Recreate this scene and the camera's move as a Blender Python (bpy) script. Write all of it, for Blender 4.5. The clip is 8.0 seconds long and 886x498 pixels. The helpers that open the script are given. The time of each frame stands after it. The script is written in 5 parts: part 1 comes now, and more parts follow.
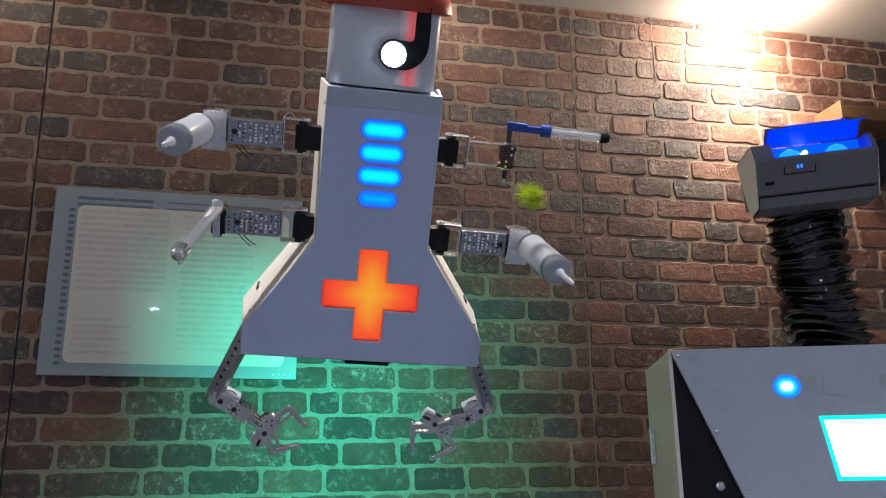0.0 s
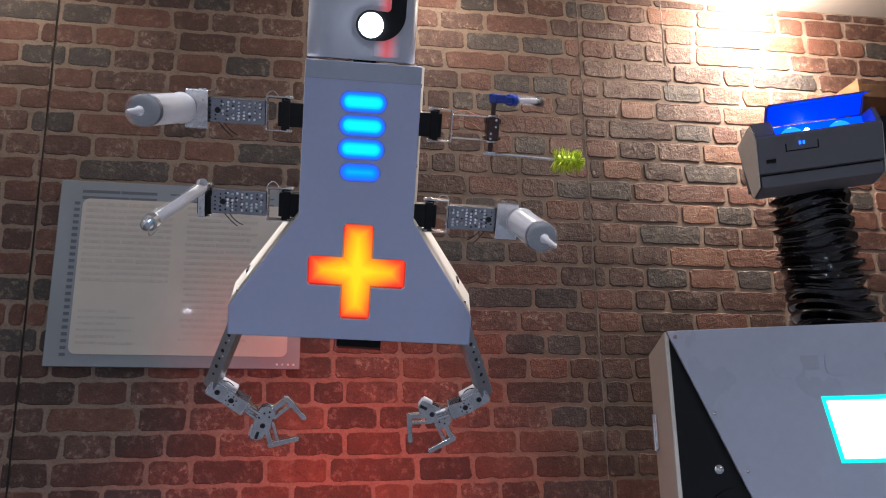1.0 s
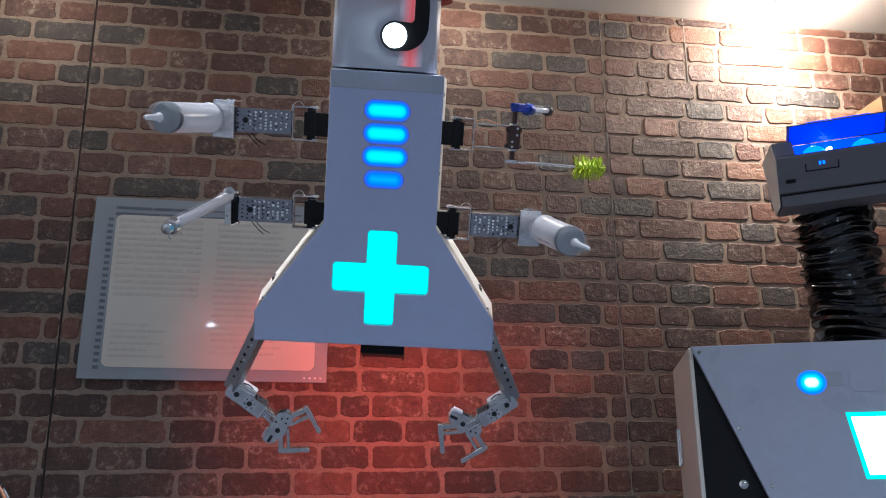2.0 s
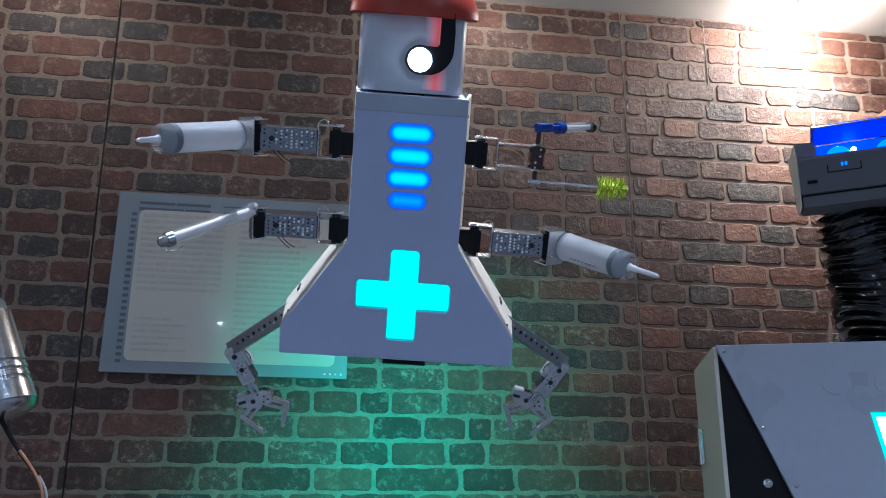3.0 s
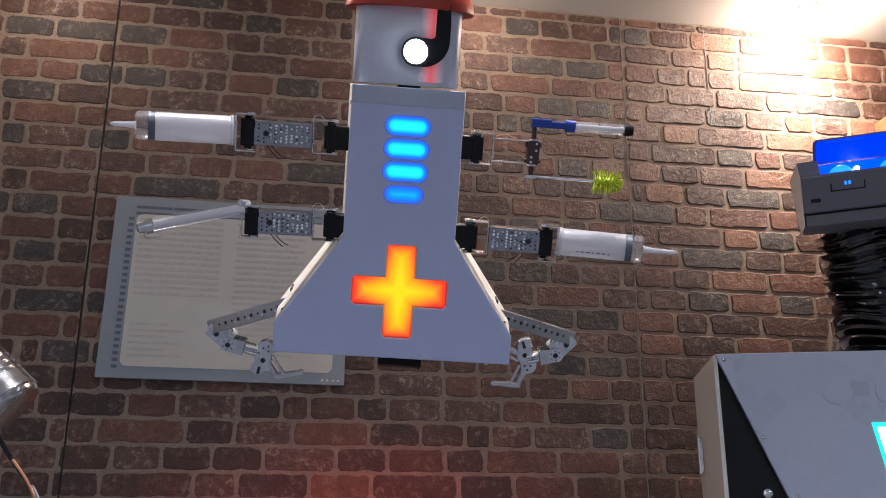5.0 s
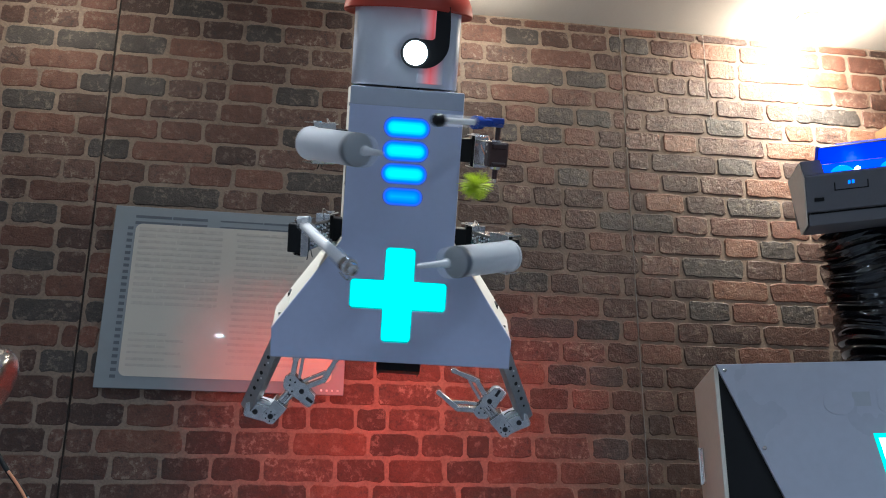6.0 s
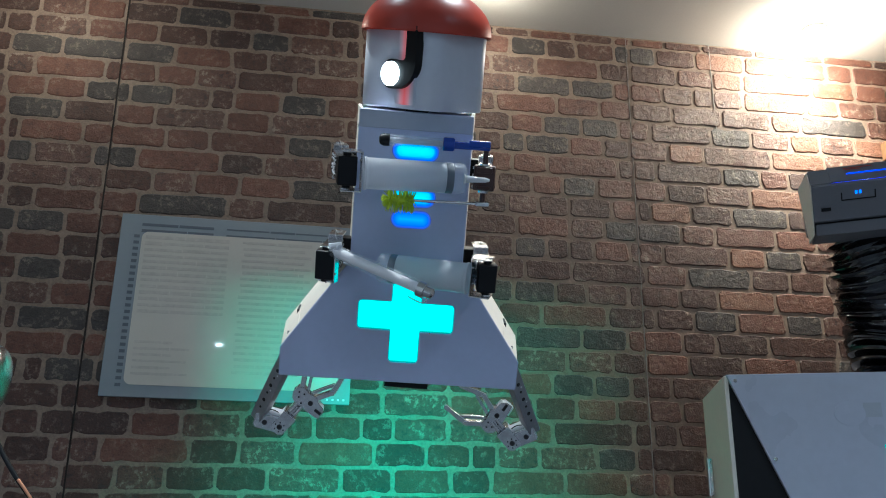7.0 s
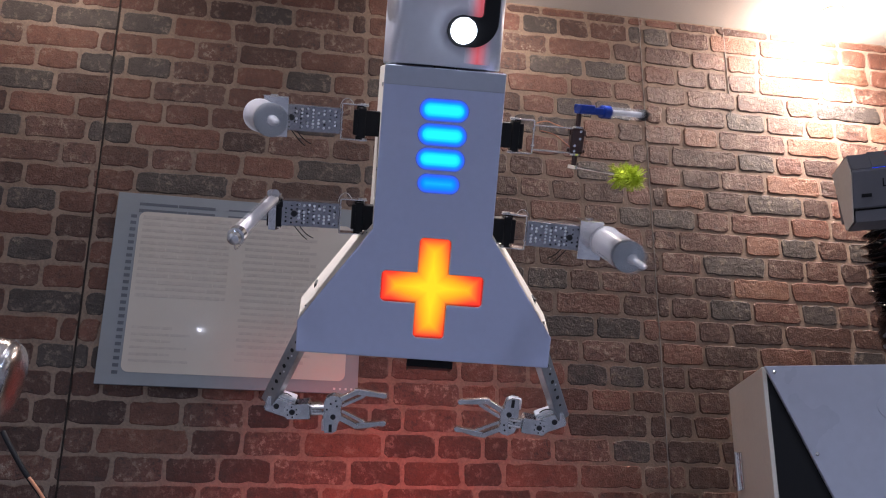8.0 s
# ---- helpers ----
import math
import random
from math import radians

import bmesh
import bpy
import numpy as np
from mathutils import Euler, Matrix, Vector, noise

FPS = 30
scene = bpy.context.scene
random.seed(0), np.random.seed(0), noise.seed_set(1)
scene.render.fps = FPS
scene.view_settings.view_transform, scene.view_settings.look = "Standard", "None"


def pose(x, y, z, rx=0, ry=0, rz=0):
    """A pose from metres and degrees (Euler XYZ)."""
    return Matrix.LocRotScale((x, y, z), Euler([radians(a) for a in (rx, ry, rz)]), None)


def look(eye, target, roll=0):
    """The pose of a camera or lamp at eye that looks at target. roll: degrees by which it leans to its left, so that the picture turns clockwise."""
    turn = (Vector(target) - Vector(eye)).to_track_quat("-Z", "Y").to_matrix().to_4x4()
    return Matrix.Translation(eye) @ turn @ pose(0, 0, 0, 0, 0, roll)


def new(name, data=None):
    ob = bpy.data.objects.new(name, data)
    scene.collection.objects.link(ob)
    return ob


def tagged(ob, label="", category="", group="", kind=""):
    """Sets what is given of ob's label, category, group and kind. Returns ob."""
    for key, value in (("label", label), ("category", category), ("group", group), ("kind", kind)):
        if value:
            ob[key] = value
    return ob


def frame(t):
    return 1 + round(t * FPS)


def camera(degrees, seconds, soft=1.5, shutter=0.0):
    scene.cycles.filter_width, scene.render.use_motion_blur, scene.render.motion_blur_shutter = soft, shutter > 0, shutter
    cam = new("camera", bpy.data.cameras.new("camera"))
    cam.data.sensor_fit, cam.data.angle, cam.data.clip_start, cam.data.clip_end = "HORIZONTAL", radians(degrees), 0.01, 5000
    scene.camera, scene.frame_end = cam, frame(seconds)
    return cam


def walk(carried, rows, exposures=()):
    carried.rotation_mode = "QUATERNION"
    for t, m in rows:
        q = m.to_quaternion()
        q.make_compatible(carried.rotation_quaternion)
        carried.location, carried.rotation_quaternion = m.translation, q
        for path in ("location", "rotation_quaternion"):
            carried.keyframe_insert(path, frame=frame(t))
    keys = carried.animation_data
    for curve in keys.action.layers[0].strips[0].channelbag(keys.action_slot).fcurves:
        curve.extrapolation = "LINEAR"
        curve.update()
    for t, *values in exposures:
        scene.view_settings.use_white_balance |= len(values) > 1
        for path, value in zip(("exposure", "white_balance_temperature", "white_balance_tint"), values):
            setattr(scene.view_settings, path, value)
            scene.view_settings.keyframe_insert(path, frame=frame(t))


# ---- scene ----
import collections

cam = camera(54.2, 8.0, 1.0, 0.4)
walk(cam, [
    (0.0, look((-0.549, 0.387, 1.316), (-0.106, 2.268, 1.828), -1.0)),
    (0.5, look((-0.474, 0.425, 1.280), (-0.075, 2.317, 1.791), -1.0)),
    (1.0, look((-0.432, 0.398, 1.276), (-0.080, 2.297, 1.796), -1.2)),
    (1.5, look((-0.438, 0.366, 1.275), (-0.118, 2.263, 1.821), -1.2)),
    (3.0, look((-0.498, 0.367, 1.253), (-0.207, 2.265, 1.813), 0.0)),
    (3.5, look((-0.519, 0.374, 1.259), (-0.225, 2.273, 1.815), 0.1)),
    (4.0, look((-0.498, 0.371, 1.261), (-0.208, 2.270, 1.818), 0.2)),
    (4.5, look((-0.498, 0.374, 1.263), (-0.204, 2.271, 1.824), 0.2)),
    (6.0, look((-0.491, 0.382, 1.269), (-0.201, 2.272, 1.855), 0.2)),
    (6.5, look((-0.494, 0.386, 1.266), (-0.205, 2.271, 1.869), 0.4)),
    (7.0, look((-0.513, 0.391, 1.267), (-0.222, 2.274, 1.876), 0.4)),
    (7.5, look((-0.553, 0.438, 1.273), (-0.242, 2.318, 1.881), 0.6)),
    (8.0, look((-0.611, 0.507, 1.290), (-0.257, 2.388, 1.869), 0.4)),
], [(0, -0.16, 6250, 14), (0.5, 0.0, 6250, 20), (1.5, 0.0, 5950, 12), (3.0, -0.28, 5200, 10), (3.5, -0.15, 5050, 8), (4.0, -0.06, 5750, 16), (4.5, 0.03, 6350, 22),
    (6.0, -0.03, 5720, 4), (6.5, -0.09, 5520, 0), (7.0, -0.17, 5560, 1), (7.5, -0.05, 6150, 17), (8.0, -0.01, 6050, 23)])

# ---- light ----
world = bpy.data.worlds.new("room_dark")
world.use_nodes = True
world.node_tree.nodes["Background"].inputs[0].default_value = (0.02, 0.024, 0.035, 1)
world.node_tree.nodes["Background"].inputs[1].default_value = 0.15
scene.world = world
scene.view_settings.exposure = 0.0

CEIL = 2.95
WALL = 3.0


def lamp(name, kind, at, power, colour, size=0.05, target=None, angle=90, blend=0.6):
    d = bpy.data.lights.new(name, kind)
    d.energy, d.color = power, colour
    d.shadow_soft_size = size
    if kind == "SPOT":
        d.spot_size, d.spot_blend = radians(angle), blend
    ob = new(name, d)
    ob.matrix_world = look(at, target) if target else pose(*at)
    return ob


WARM = (1.0, 0.84, 0.66)
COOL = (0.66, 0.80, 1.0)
WASHERS = ((1.19, 2.84, 25.0), (0.02, 2.74, 3.7), (-1.37, 2.66, 3.1))
for wx, wy, power in WASHERS:
    lamp("washer_lamp", "POINT", (wx, wy, CEIL - 0.055), power, WARM, 0.03)
lamp("washer_beam", "SPOT", (1.24, 2.78, CEIL - 0.05), 52.0, WARM, 0.03, (1.30, 3.02, 2.20), 92, 0.9)
# First stands where the panel reflects one; other three are added unseen fill.
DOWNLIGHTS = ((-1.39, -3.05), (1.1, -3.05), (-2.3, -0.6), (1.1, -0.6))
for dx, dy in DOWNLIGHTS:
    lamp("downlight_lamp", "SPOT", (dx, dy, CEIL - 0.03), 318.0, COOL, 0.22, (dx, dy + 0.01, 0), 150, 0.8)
# Unseen spots added above the robot, assumed from its bright arm tops.
ADDED_SPOTS = ((-0.80, 1.46), (-0.02, 1.46))
for dx, dy in ADDED_SPOTS:
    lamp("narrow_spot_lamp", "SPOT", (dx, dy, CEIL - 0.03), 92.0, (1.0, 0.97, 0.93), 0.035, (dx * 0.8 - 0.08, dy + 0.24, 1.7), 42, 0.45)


# ---- materials ----
def mat(name, base=(0.5, 0.5, 0.5), rough=0.5, metal=0.0, vary=0.12, grain=60.0, bump=0.1, stain=4.0, spec=0.5, trans=0.0, coat=0.0):
    """Principled surface with colour variation at two scales and fine relief."""
    m = bpy.data.materials.new(name)
    m.use_nodes = True
    nt = m.node_tree
    b = nt.nodes["Principled BSDF"]
    b.inputs["Roughness"].default_value = rough
    b.inputs["Metallic"].default_value = metal
    b.inputs["Specular IOR Level"].default_value = spec
    b.inputs["Transmission Weight"].default_value = trans
    b.inputs["Coat Weight"].default_value = coat
    co = nt.nodes.new("ShaderNodeTexCoord")
    n1, n2 = nt.nodes.new("ShaderNodeTexNoise"), nt.nodes.new("ShaderNodeTexNoise")
    n1.inputs["Scale"].default_value, n2.inputs["Scale"].default_value = grain, stain
    n1.inputs["Detail"].default_value = n2.inputs["Detail"].default_value = 5
    nt.links.new(co.outputs["Object"], n1.inputs[0])
    nt.links.new(co.outputs["Object"], n2.inputs[0])
    add = nt.nodes.new("ShaderNodeMath")
    add.operation = "ADD"
    nt.links.new(n1.outputs[0], add.inputs[0])
    nt.links.new(n2.outputs[0], add.inputs[1])
    rng = nt.nodes.new("ShaderNodeMapRange")
    rng.inputs[1].default_value, rng.inputs[2].default_value = 0.6, 1.4
    rng.inputs[3].default_value, rng.inputs[4].default_value = 1 - vary, 1 + vary
    nt.links.new(add.outputs[0], rng.inputs[0])
    mix = nt.nodes.new("ShaderNodeVectorMath")
    mix.operation = "SCALE"
    mix.inputs[0].default_value = base
    nt.links.new(rng.outputs[0], mix.inputs["Scale"])
    nt.links.new(mix.outputs[0], b.inputs["Base Color"])
    r2 = nt.nodes.new("ShaderNodeMapRange")
    r2.inputs[3].default_value, r2.inputs[4].default_value = max(0.03, rough - 0.1), min(1, rough + 0.1)
    nt.links.new(n2.outputs[0], r2.inputs[0])
    nt.links.new(r2.outputs[0], b.inputs["Roughness"])
    if bump:
        bp = nt.nodes.new("ShaderNodeBump")
        bp.inputs["Strength"].default_value, bp.inputs["Distance"].default_value = bump, 0.002
        nt.links.new(n1.outputs[0], bp.inputs["Height"])
        nt.links.new(bp.outputs[0], b.inputs["Normal"])
    return m


def glow(name, colour, strength):
    m = bpy.data.materials.new(name)
    m.use_nodes = True
    b = m.node_tree.nodes["Principled BSDF"]
    b.inputs["Base Color"].default_value = (*colour, 1)
    b.inputs["Emission Color"].default_value = (*colour, 1)
    b.inputs["Emission Strength"].default_value = strength
    return m


def ramp(nt, stops, fac):
    r = nt.nodes.new("ShaderNodeValToRGB")
    e = r.color_ramp.elements
    while len(e) < len(stops):
        e.new(0.5)
    for el, (p, c) in zip(e, stops):
        el.position, el.color = p, (*c, 1)
    nt.links.new(fac, r.inputs[0])
    return r.outputs[0]


def math_node(nt, op, a, b=None):
    n = nt.nodes.new("ShaderNodeMath")
    n.operation = op
    for i, v in enumerate((a, b)):
        if v is None:
            continue
        if isinstance(v, (int, float)):
            n.inputs[i].default_value = v
        else:
            nt.links.new(v, n.inputs[i])
    return n.outputs[0]


PLUS_L, PLUS_W = 0.0735, 0.0225


def lit_plus(name, stops, strength, rim=0.5):
    """A lit diffuser: deeper colour at the rim of the cross, lighter towards its centre. The UV map holds metres from the centre."""
    m = bpy.data.materials.new(name)
    m.use_nodes = True
    nt = m.node_tree
    b = nt.nodes["Principled BSDF"]
    uv = nt.nodes.new("ShaderNodeUVMap")
    sep = nt.nodes.new("ShaderNodeSeparateXYZ")
    nt.links.new(uv.outputs[0], sep.inputs[0])
    u, v = math_node(nt, "ABSOLUTE", sep.outputs[0]), math_node(nt, "ABSOLUTE", sep.outputs[1])
    d1 = math_node(nt, "MINIMUM", math_node(nt, "SUBTRACT", PLUS_W, u), math_node(nt, "SUBTRACT", PLUS_L, v))
    d2 = math_node(nt, "MINIMUM", math_node(nt, "SUBTRACT", PLUS_W, v), math_node(nt, "SUBTRACT", PLUS_L, u))
    d = math_node(nt, "DIVIDE", math_node(nt, "MAXIMUM", d1, d2), PLUS_W)
    uu, vv = math_node(nt, "MULTIPLY", u, 1.2 / PLUS_L), math_node(nt, "MULTIPLY", v, 0.85 / PLUS_L)
    r = math_node(nt, "SQRT", math_node(nt, "ADD", math_node(nt, "MULTIPLY", uu, uu), math_node(nt, "MULTIPLY", vv, vv)))
    f = math_node(nt, "ADD", math_node(nt, "MULTIPLY", math_node(nt, "MINIMUM", d, 1.0), rim), math_node(nt, "MULTIPLY", math_node(nt, "MAXIMUM", math_node(nt, "SUBTRACT", 1.0, r), 0.0), 1.0 - rim))
    c = ramp(nt, stops, f)
    b.inputs["Base Color"].default_value = (0.03, 0.03, 0.035, 1)
    b.inputs["Specular IOR Level"].default_value = 0.15
    nt.links.new(c, b.inputs["Emission Color"])
    soft_rim = math_node(nt, "MINIMUM", math_node(nt, "ADD", math_node(nt, "MULTIPLY", d, 4.0), 0.52), 1.0)
    nt.links.new(math_node(nt, "MULTIPLY", soft_rim, strength), b.inputs["Emission Strength"])
    return m


def lit_bar(name, half_x, half_z, stops, strength):
    m = bpy.data.materials.new(name)
    m.use_nodes = True
    nt = m.node_tree
    b = nt.nodes["Principled BSDF"]
    co = nt.nodes.new("ShaderNodeTexCoord")
    sep = nt.nodes.new("ShaderNodeSeparateXYZ")
    nt.links.new(co.outputs["Object"], sep.inputs[0])
    u = math_node(nt, "MAXIMUM", math_node(nt, "SUBTRACT", math_node(nt, "ABSOLUTE", sep.outputs[0]), half_x - half_z), 0.0)
    w = math_node(nt, "ABSOLUTE", sep.outputs[2])
    rr = math_node(nt, "SQRT", math_node(nt, "ADD", math_node(nt, "MULTIPLY", u, u), math_node(nt, "MULTIPLY", w, w)))
    f = math_node(nt, "SUBTRACT", 1.0, math_node(nt, "DIVIDE", rr, half_z))
    c = ramp(nt, stops, f)
    nt.links.new(c, b.inputs["Base Color"])
    nt.links.new(c, b.inputs["Emission Color"])
    b.inputs["Emission Strength"].default_value = strength
    return m


TONES = {
    "r": ((0.130, 0.053, 0.035), (0.200, 0.083, 0.053), 0.34, 0.40),
    "o": ((0.232, 0.106, 0.062), (0.270, 0.130, 0.080), 0.40, 0.40),
    "d": ((0.066, 0.033, 0.025), (0.114, 0.050, 0.034), 0.42, 0.60),
    "g": ((0.050, 0.041, 0.037), (0.086, 0.071, 0.063), 0.45, 0.55),
    "w": ((0.172, 0.080, 0.056), (0.130, 0.068, 0.050), 0.85, 0.70),
}


def red_lit_board(name, half, plain, tint, strength):
    """White board with red light put into its colour and emission: strongest along the middle, fading to plain board at
    its sides (local x).
    """
    m = bpy.data.materials.new(name)
    m.use_nodes = True
    nt = m.node_tree
    b = nt.nodes["Principled BSDF"]
    sep = nt.nodes.new("ShaderNodeSeparateXYZ")
    nt.links.new(nt.nodes.new("ShaderNodeTexCoord").outputs["Object"], sep.inputs[0])
    f = math_node(nt, "SUBTRACT", 1.0, math_node(nt, "DIVIDE", math_node(nt, "ABSOLUTE", sep.outputs[0]), half))
    nt.links.new(ramp(nt, [(0.0, plain), (0.35, plain), (1.0, tint)], f), b.inputs["Base Color"])
    nt.links.new(ramp(nt, [(0.0, (0, 0, 0)), (0.12, (0.06, 0.01, 0.012)), (0.8, tint), (1.0, tint)], f), b.inputs["Emission Color"])
    b.inputs["Emission Strength"].default_value = strength
    b.inputs["Roughness"].default_value = 0.4
    return m


def brick_material(name, island, tone):
    """Smooth fired clay: plain face colour, whitish worn flecks and dark burnt patches, low relief, slight sheen."""
    ca, cb, fleck, burnt = TONES[tone]
    m = bpy.data.materials.new(name)
    m.use_nodes = True
    nt = m.node_tree
    b = nt.nodes["Principled BSDF"]
    geo = nt.nodes.new("ShaderNodeNewGeometry")
    pos = geo.outputs["Position"]
    rnd = geo.outputs["Random Per Island"] if island else nt.nodes.new("ShaderNodeObjectInfo").outputs["Random"]

    def noise(scale, detail, rough):
        n = nt.nodes.new("ShaderNodeTexNoise")
        n.inputs["Scale"].default_value, n.inputs["Detail"].default_value, n.inputs["Roughness"].default_value = scale, detail, rough
        nt.links.new(pos, n.inputs[0])
        return n.outputs[0]

    def remap(v, a, b_, c=0.0, d=1.0):
        n = nt.nodes.new("ShaderNodeMapRange")
        for i, q in enumerate((a, b_, c, d)):
            n.inputs[i + 1].default_value = q
        nt.links.new(v, n.inputs[0])
        return n.outputs[0]

    def blend(fac, a, b_):
        n = nt.nodes.new("ShaderNodeMix")
        n.data_type = "RGBA"
        nt.links.new(fac, n.inputs[0])
        nt.links.new(a, n.inputs[6])
        n.inputs[7].default_value = (*b_, 1)
        return n.outputs[2]

    base = ramp(nt, [(0.0, ca), (1.0, cb)], rnd)
    patch, streak, fine = noise(15, 5, 0.62), noise(50, 6, 0.72), noise(260, 4, 0.6)
    worn = math_node(nt, "MULTIPLY", remap(streak, 0.51, 0.58), remap(patch, 0.44, 0.58))
    c = blend(math_node(nt, "MULTIPLY", worn, fleck), base, (0.36, 0.285, 0.225))
    dark = math_node(nt, "MULTIPLY", remap(streak, 0.48, 0.40), remap(patch, 0.56, 0.44))
    c = blend(math_node(nt, "MULTIPLY", dark, burnt), c, (0.038, 0.032, 0.031))
    shade = nt.nodes.new("ShaderNodeVectorMath")
    shade.operation = "SCALE"
    nt.links.new(c, shade.inputs[0])
    nt.links.new(math_node(nt, "MULTIPLY", remap(fine, 0.3, 0.7, 0.80, 1.2), remap(patch, 0.3, 0.7, 0.84, 1.16)), shade.inputs["Scale"])
    nt.links.new(shade.outputs[0], b.inputs["Base Color"])
    nt.links.new(remap(streak, 0.3, 0.7, 0.30, 0.52), b.inputs["Roughness"])
    b.inputs["Specular IOR Level"].default_value = 0.6
    h = math_node(nt, "ADD", math_node(nt, "MULTIPLY", streak, 1.6 if fleck > 0.3 else 0.7), math_node(nt, "MULTIPLY", fine, 0.5))
    bp = nt.nodes.new("ShaderNodeBump")
    bp.inputs["Strength"].default_value, bp.inputs["Distance"].default_value = 1.0, 0.0038
    nt.links.new(h, bp.inputs["Height"])
    nt.links.new(bp.outputs[0], b.inputs["Normal"])
    return m


M_BRICK = {k: brick_material("fired_clay", False, k) for k in TONES}
M_BRICK_FAR = {k: brick_material("fired_clay_rest", True, k) for k in TONES}
M_MORTAR = mat("mortar", (0.292, 0.216, 0.164), 0.58, vary=0.34, grain=150, bump=0.5, stain=14)
M_PLASTER = mat("ceiling_paint", (0.74, 0.70, 0.63), 0.9, vary=0.04, grain=180, bump=0.08)
M_PAINT = mat("wall_paint", (0.55, 0.53, 0.50), 0.85, vary=0.05, grain=160, bump=0.08)
M_FLOOR = mat("vinyl_floor", (0.16, 0.15, 0.15), 0.45, vary=0.12)
# White board: the bluish light on the body is put into this colour.
M_WHITE_BLUELIT = mat("white_board_blue_lit", (0.50, 0.545, 0.735), 0.42, vary=0.035, grain=90, bump=0.02, stain=7)
M_WHITEHEAD = mat("white_head_board", (0.66, 0.675, 0.74), 0.38, vary=0.035, grain=90, bump=0.02, stain=7)
# Greyer colour holds the head's shade along the top of the body.
M_HEADSHADE = mat("board_in_head_shade", (0.44, 0.475, 0.56), 0.5, vary=0.05, grain=90, bump=0.03, stain=9)
# Cream console boards; on the white robot, warm light put into the colour.
M_CREAM = mat("cream_and_warm_lit_board", (0.78, 0.72, 0.62), 0.5, vary=0.05, grain=90, bump=0.03, stain=8)
M_RED = mat("red_enamel", (0.42, 0.045, 0.025), 0.34, vary=0.08, grain=30, bump=0.02)
M_BLACK = mat("black_plastic", (0.006, 0.006, 0.007), 0.42, vary=0.2, bump=0.05, spec=0.25)
M_GLOSSBLACK = mat("black_vinyl", (0.008, 0.008, 0.010), 0.16, vary=0.2, grain=35, bump=0.12, coat=0.4)
M_ALU = mat("brushed_aluminium", (0.66, 0.66, 0.67), 0.20, 1.0, vary=0.22, grain=120, bump=0.22, stain=40)
M_CHANNEL = mat("anodised_channel", (0.46, 0.47, 0.50), 0.34, 1.0, vary=0.15, grain=140, bump=0.06)
M_STEEL = mat("bright_steel", (0.70, 0.70, 0.70), 0.16, 1.0, vary=0.08, bump=0.02)
# Non-metallic near-white: glints of small metal parts put into the colour.
M_GLINT = mat("white_glint", (0.96, 0.96, 0.98), 0.25, 0.0, vary=0.05)
M_DARKHOLE = mat("dark_hole", (0.02, 0.02, 0.022), 0.7, vary=0.1)
M_SYRINGE = mat("frosted_polypropylene", (0.74, 0.74, 0.76), 0.22, vary=0.03, grain=20, bump=0.0, trans=0.12)
nt_ = M_SYRINGE.node_tree
thin, blend_ = nt_.nodes.new("ShaderNodeBsdfTranslucent"), nt_.nodes.new("ShaderNodeMixShader")
thin.inputs[0].default_value = (0.72, 0.73, 0.77, 1)
blend_.inputs[0].default_value = 0.42
nt_.links.new(nt_.nodes["Principled BSDF"].outputs[0], blend_.inputs[1])
nt_.links.new(thin.outputs[0], blend_.inputs[2])
nt_.links.new(blend_.outputs[0], nt_.nodes["Material Output"].inputs[0])
M_CAPCLEAR = mat("clear_polypropylene", (0.93, 0.94, 0.95), 0.16, vary=0.03, grain=20, bump=0.0)
nt_ = M_CAPCLEAR.node_tree
thin, blend_ = nt_.nodes.new("ShaderNodeBsdfTransparent"), nt_.nodes.new("ShaderNodeMixShader")
blend_.inputs[0].default_value = 0.86
nt_.links.new(nt_.nodes["Principled BSDF"].outputs[0], blend_.inputs[1])
nt_.links.new(thin.outputs[0], blend_.inputs[2])
nt_.links.new(blend_.outputs[0], nt_.nodes["Material Output"].inputs[0])
M_PERF = mat("perforated_aluminium", (0.33, 0.33, 0.35), 0.24, 1.0, vary=0.2, grain=140, bump=0.15)
M_GREYRUBBER = mat("grey_rubber", (0.13, 0.15, 0.18), 0.5, vary=0.1)
M_BLUE = mat("blue_plastic", (0.012, 0.055, 0.36), 0.28, vary=0.06, bump=0.02)
M_LENSBLUE = glow("lit_blue_lens", (0.02, 0.34, 1.0), 1.3)
# Emission stands for the visor's blue light on the lid's inside.
M_LIDGLOW = glow("visor_light_on_lid", (0.0, 0.06, 1.0), 0.55)
M_BRISTLE = mat("lime_bristle", (0.62, 0.74, 0.03), 0.45, vary=0.15, grain=200)
M_BROWN = mat("brown_servo_case", (0.06, 0.025, 0.02), 0.35, vary=0.3, grain=90)
M_GREYPRINT = mat("grey_printed_plastic", (0.15, 0.15, 0.165), 0.48, vary=0.06, grain=250, bump=0.15)
M_LIGHTGREY = mat("light_grey_panel", (0.48, 0.50, 0.58), 0.30, vary=0.05, grain=60, bump=0.02, stain=5)
M_SMUDGE = mat("grey_window_film", (0.42, 0.44, 0.49), 0.3, vary=0.06)
M_WOOD = mat("pine", (0.21, 0.115, 0.055), 0.5, vary=0.25, grain=30, bump=0.1)
M_FRAME = mat("blue_grey_panel", (0.33, 0.37, 0.40), 0.22, vary=0.04, grain=40, bump=0.0, coat=0.3)
M_SHEET = mat("cream_sheet", (0.72, 0.68, 0.60), 0.16, vary=0.04, grain=12, bump=0.0, coat=0.5)
M_INK = mat("faded_print", (0.64, 0.60, 0.535), 0.2, vary=0.15, coat=0.4)
M_COPPER = mat("copper_wire", (0.70, 0.33, 0.20), 0.3, 0.8)
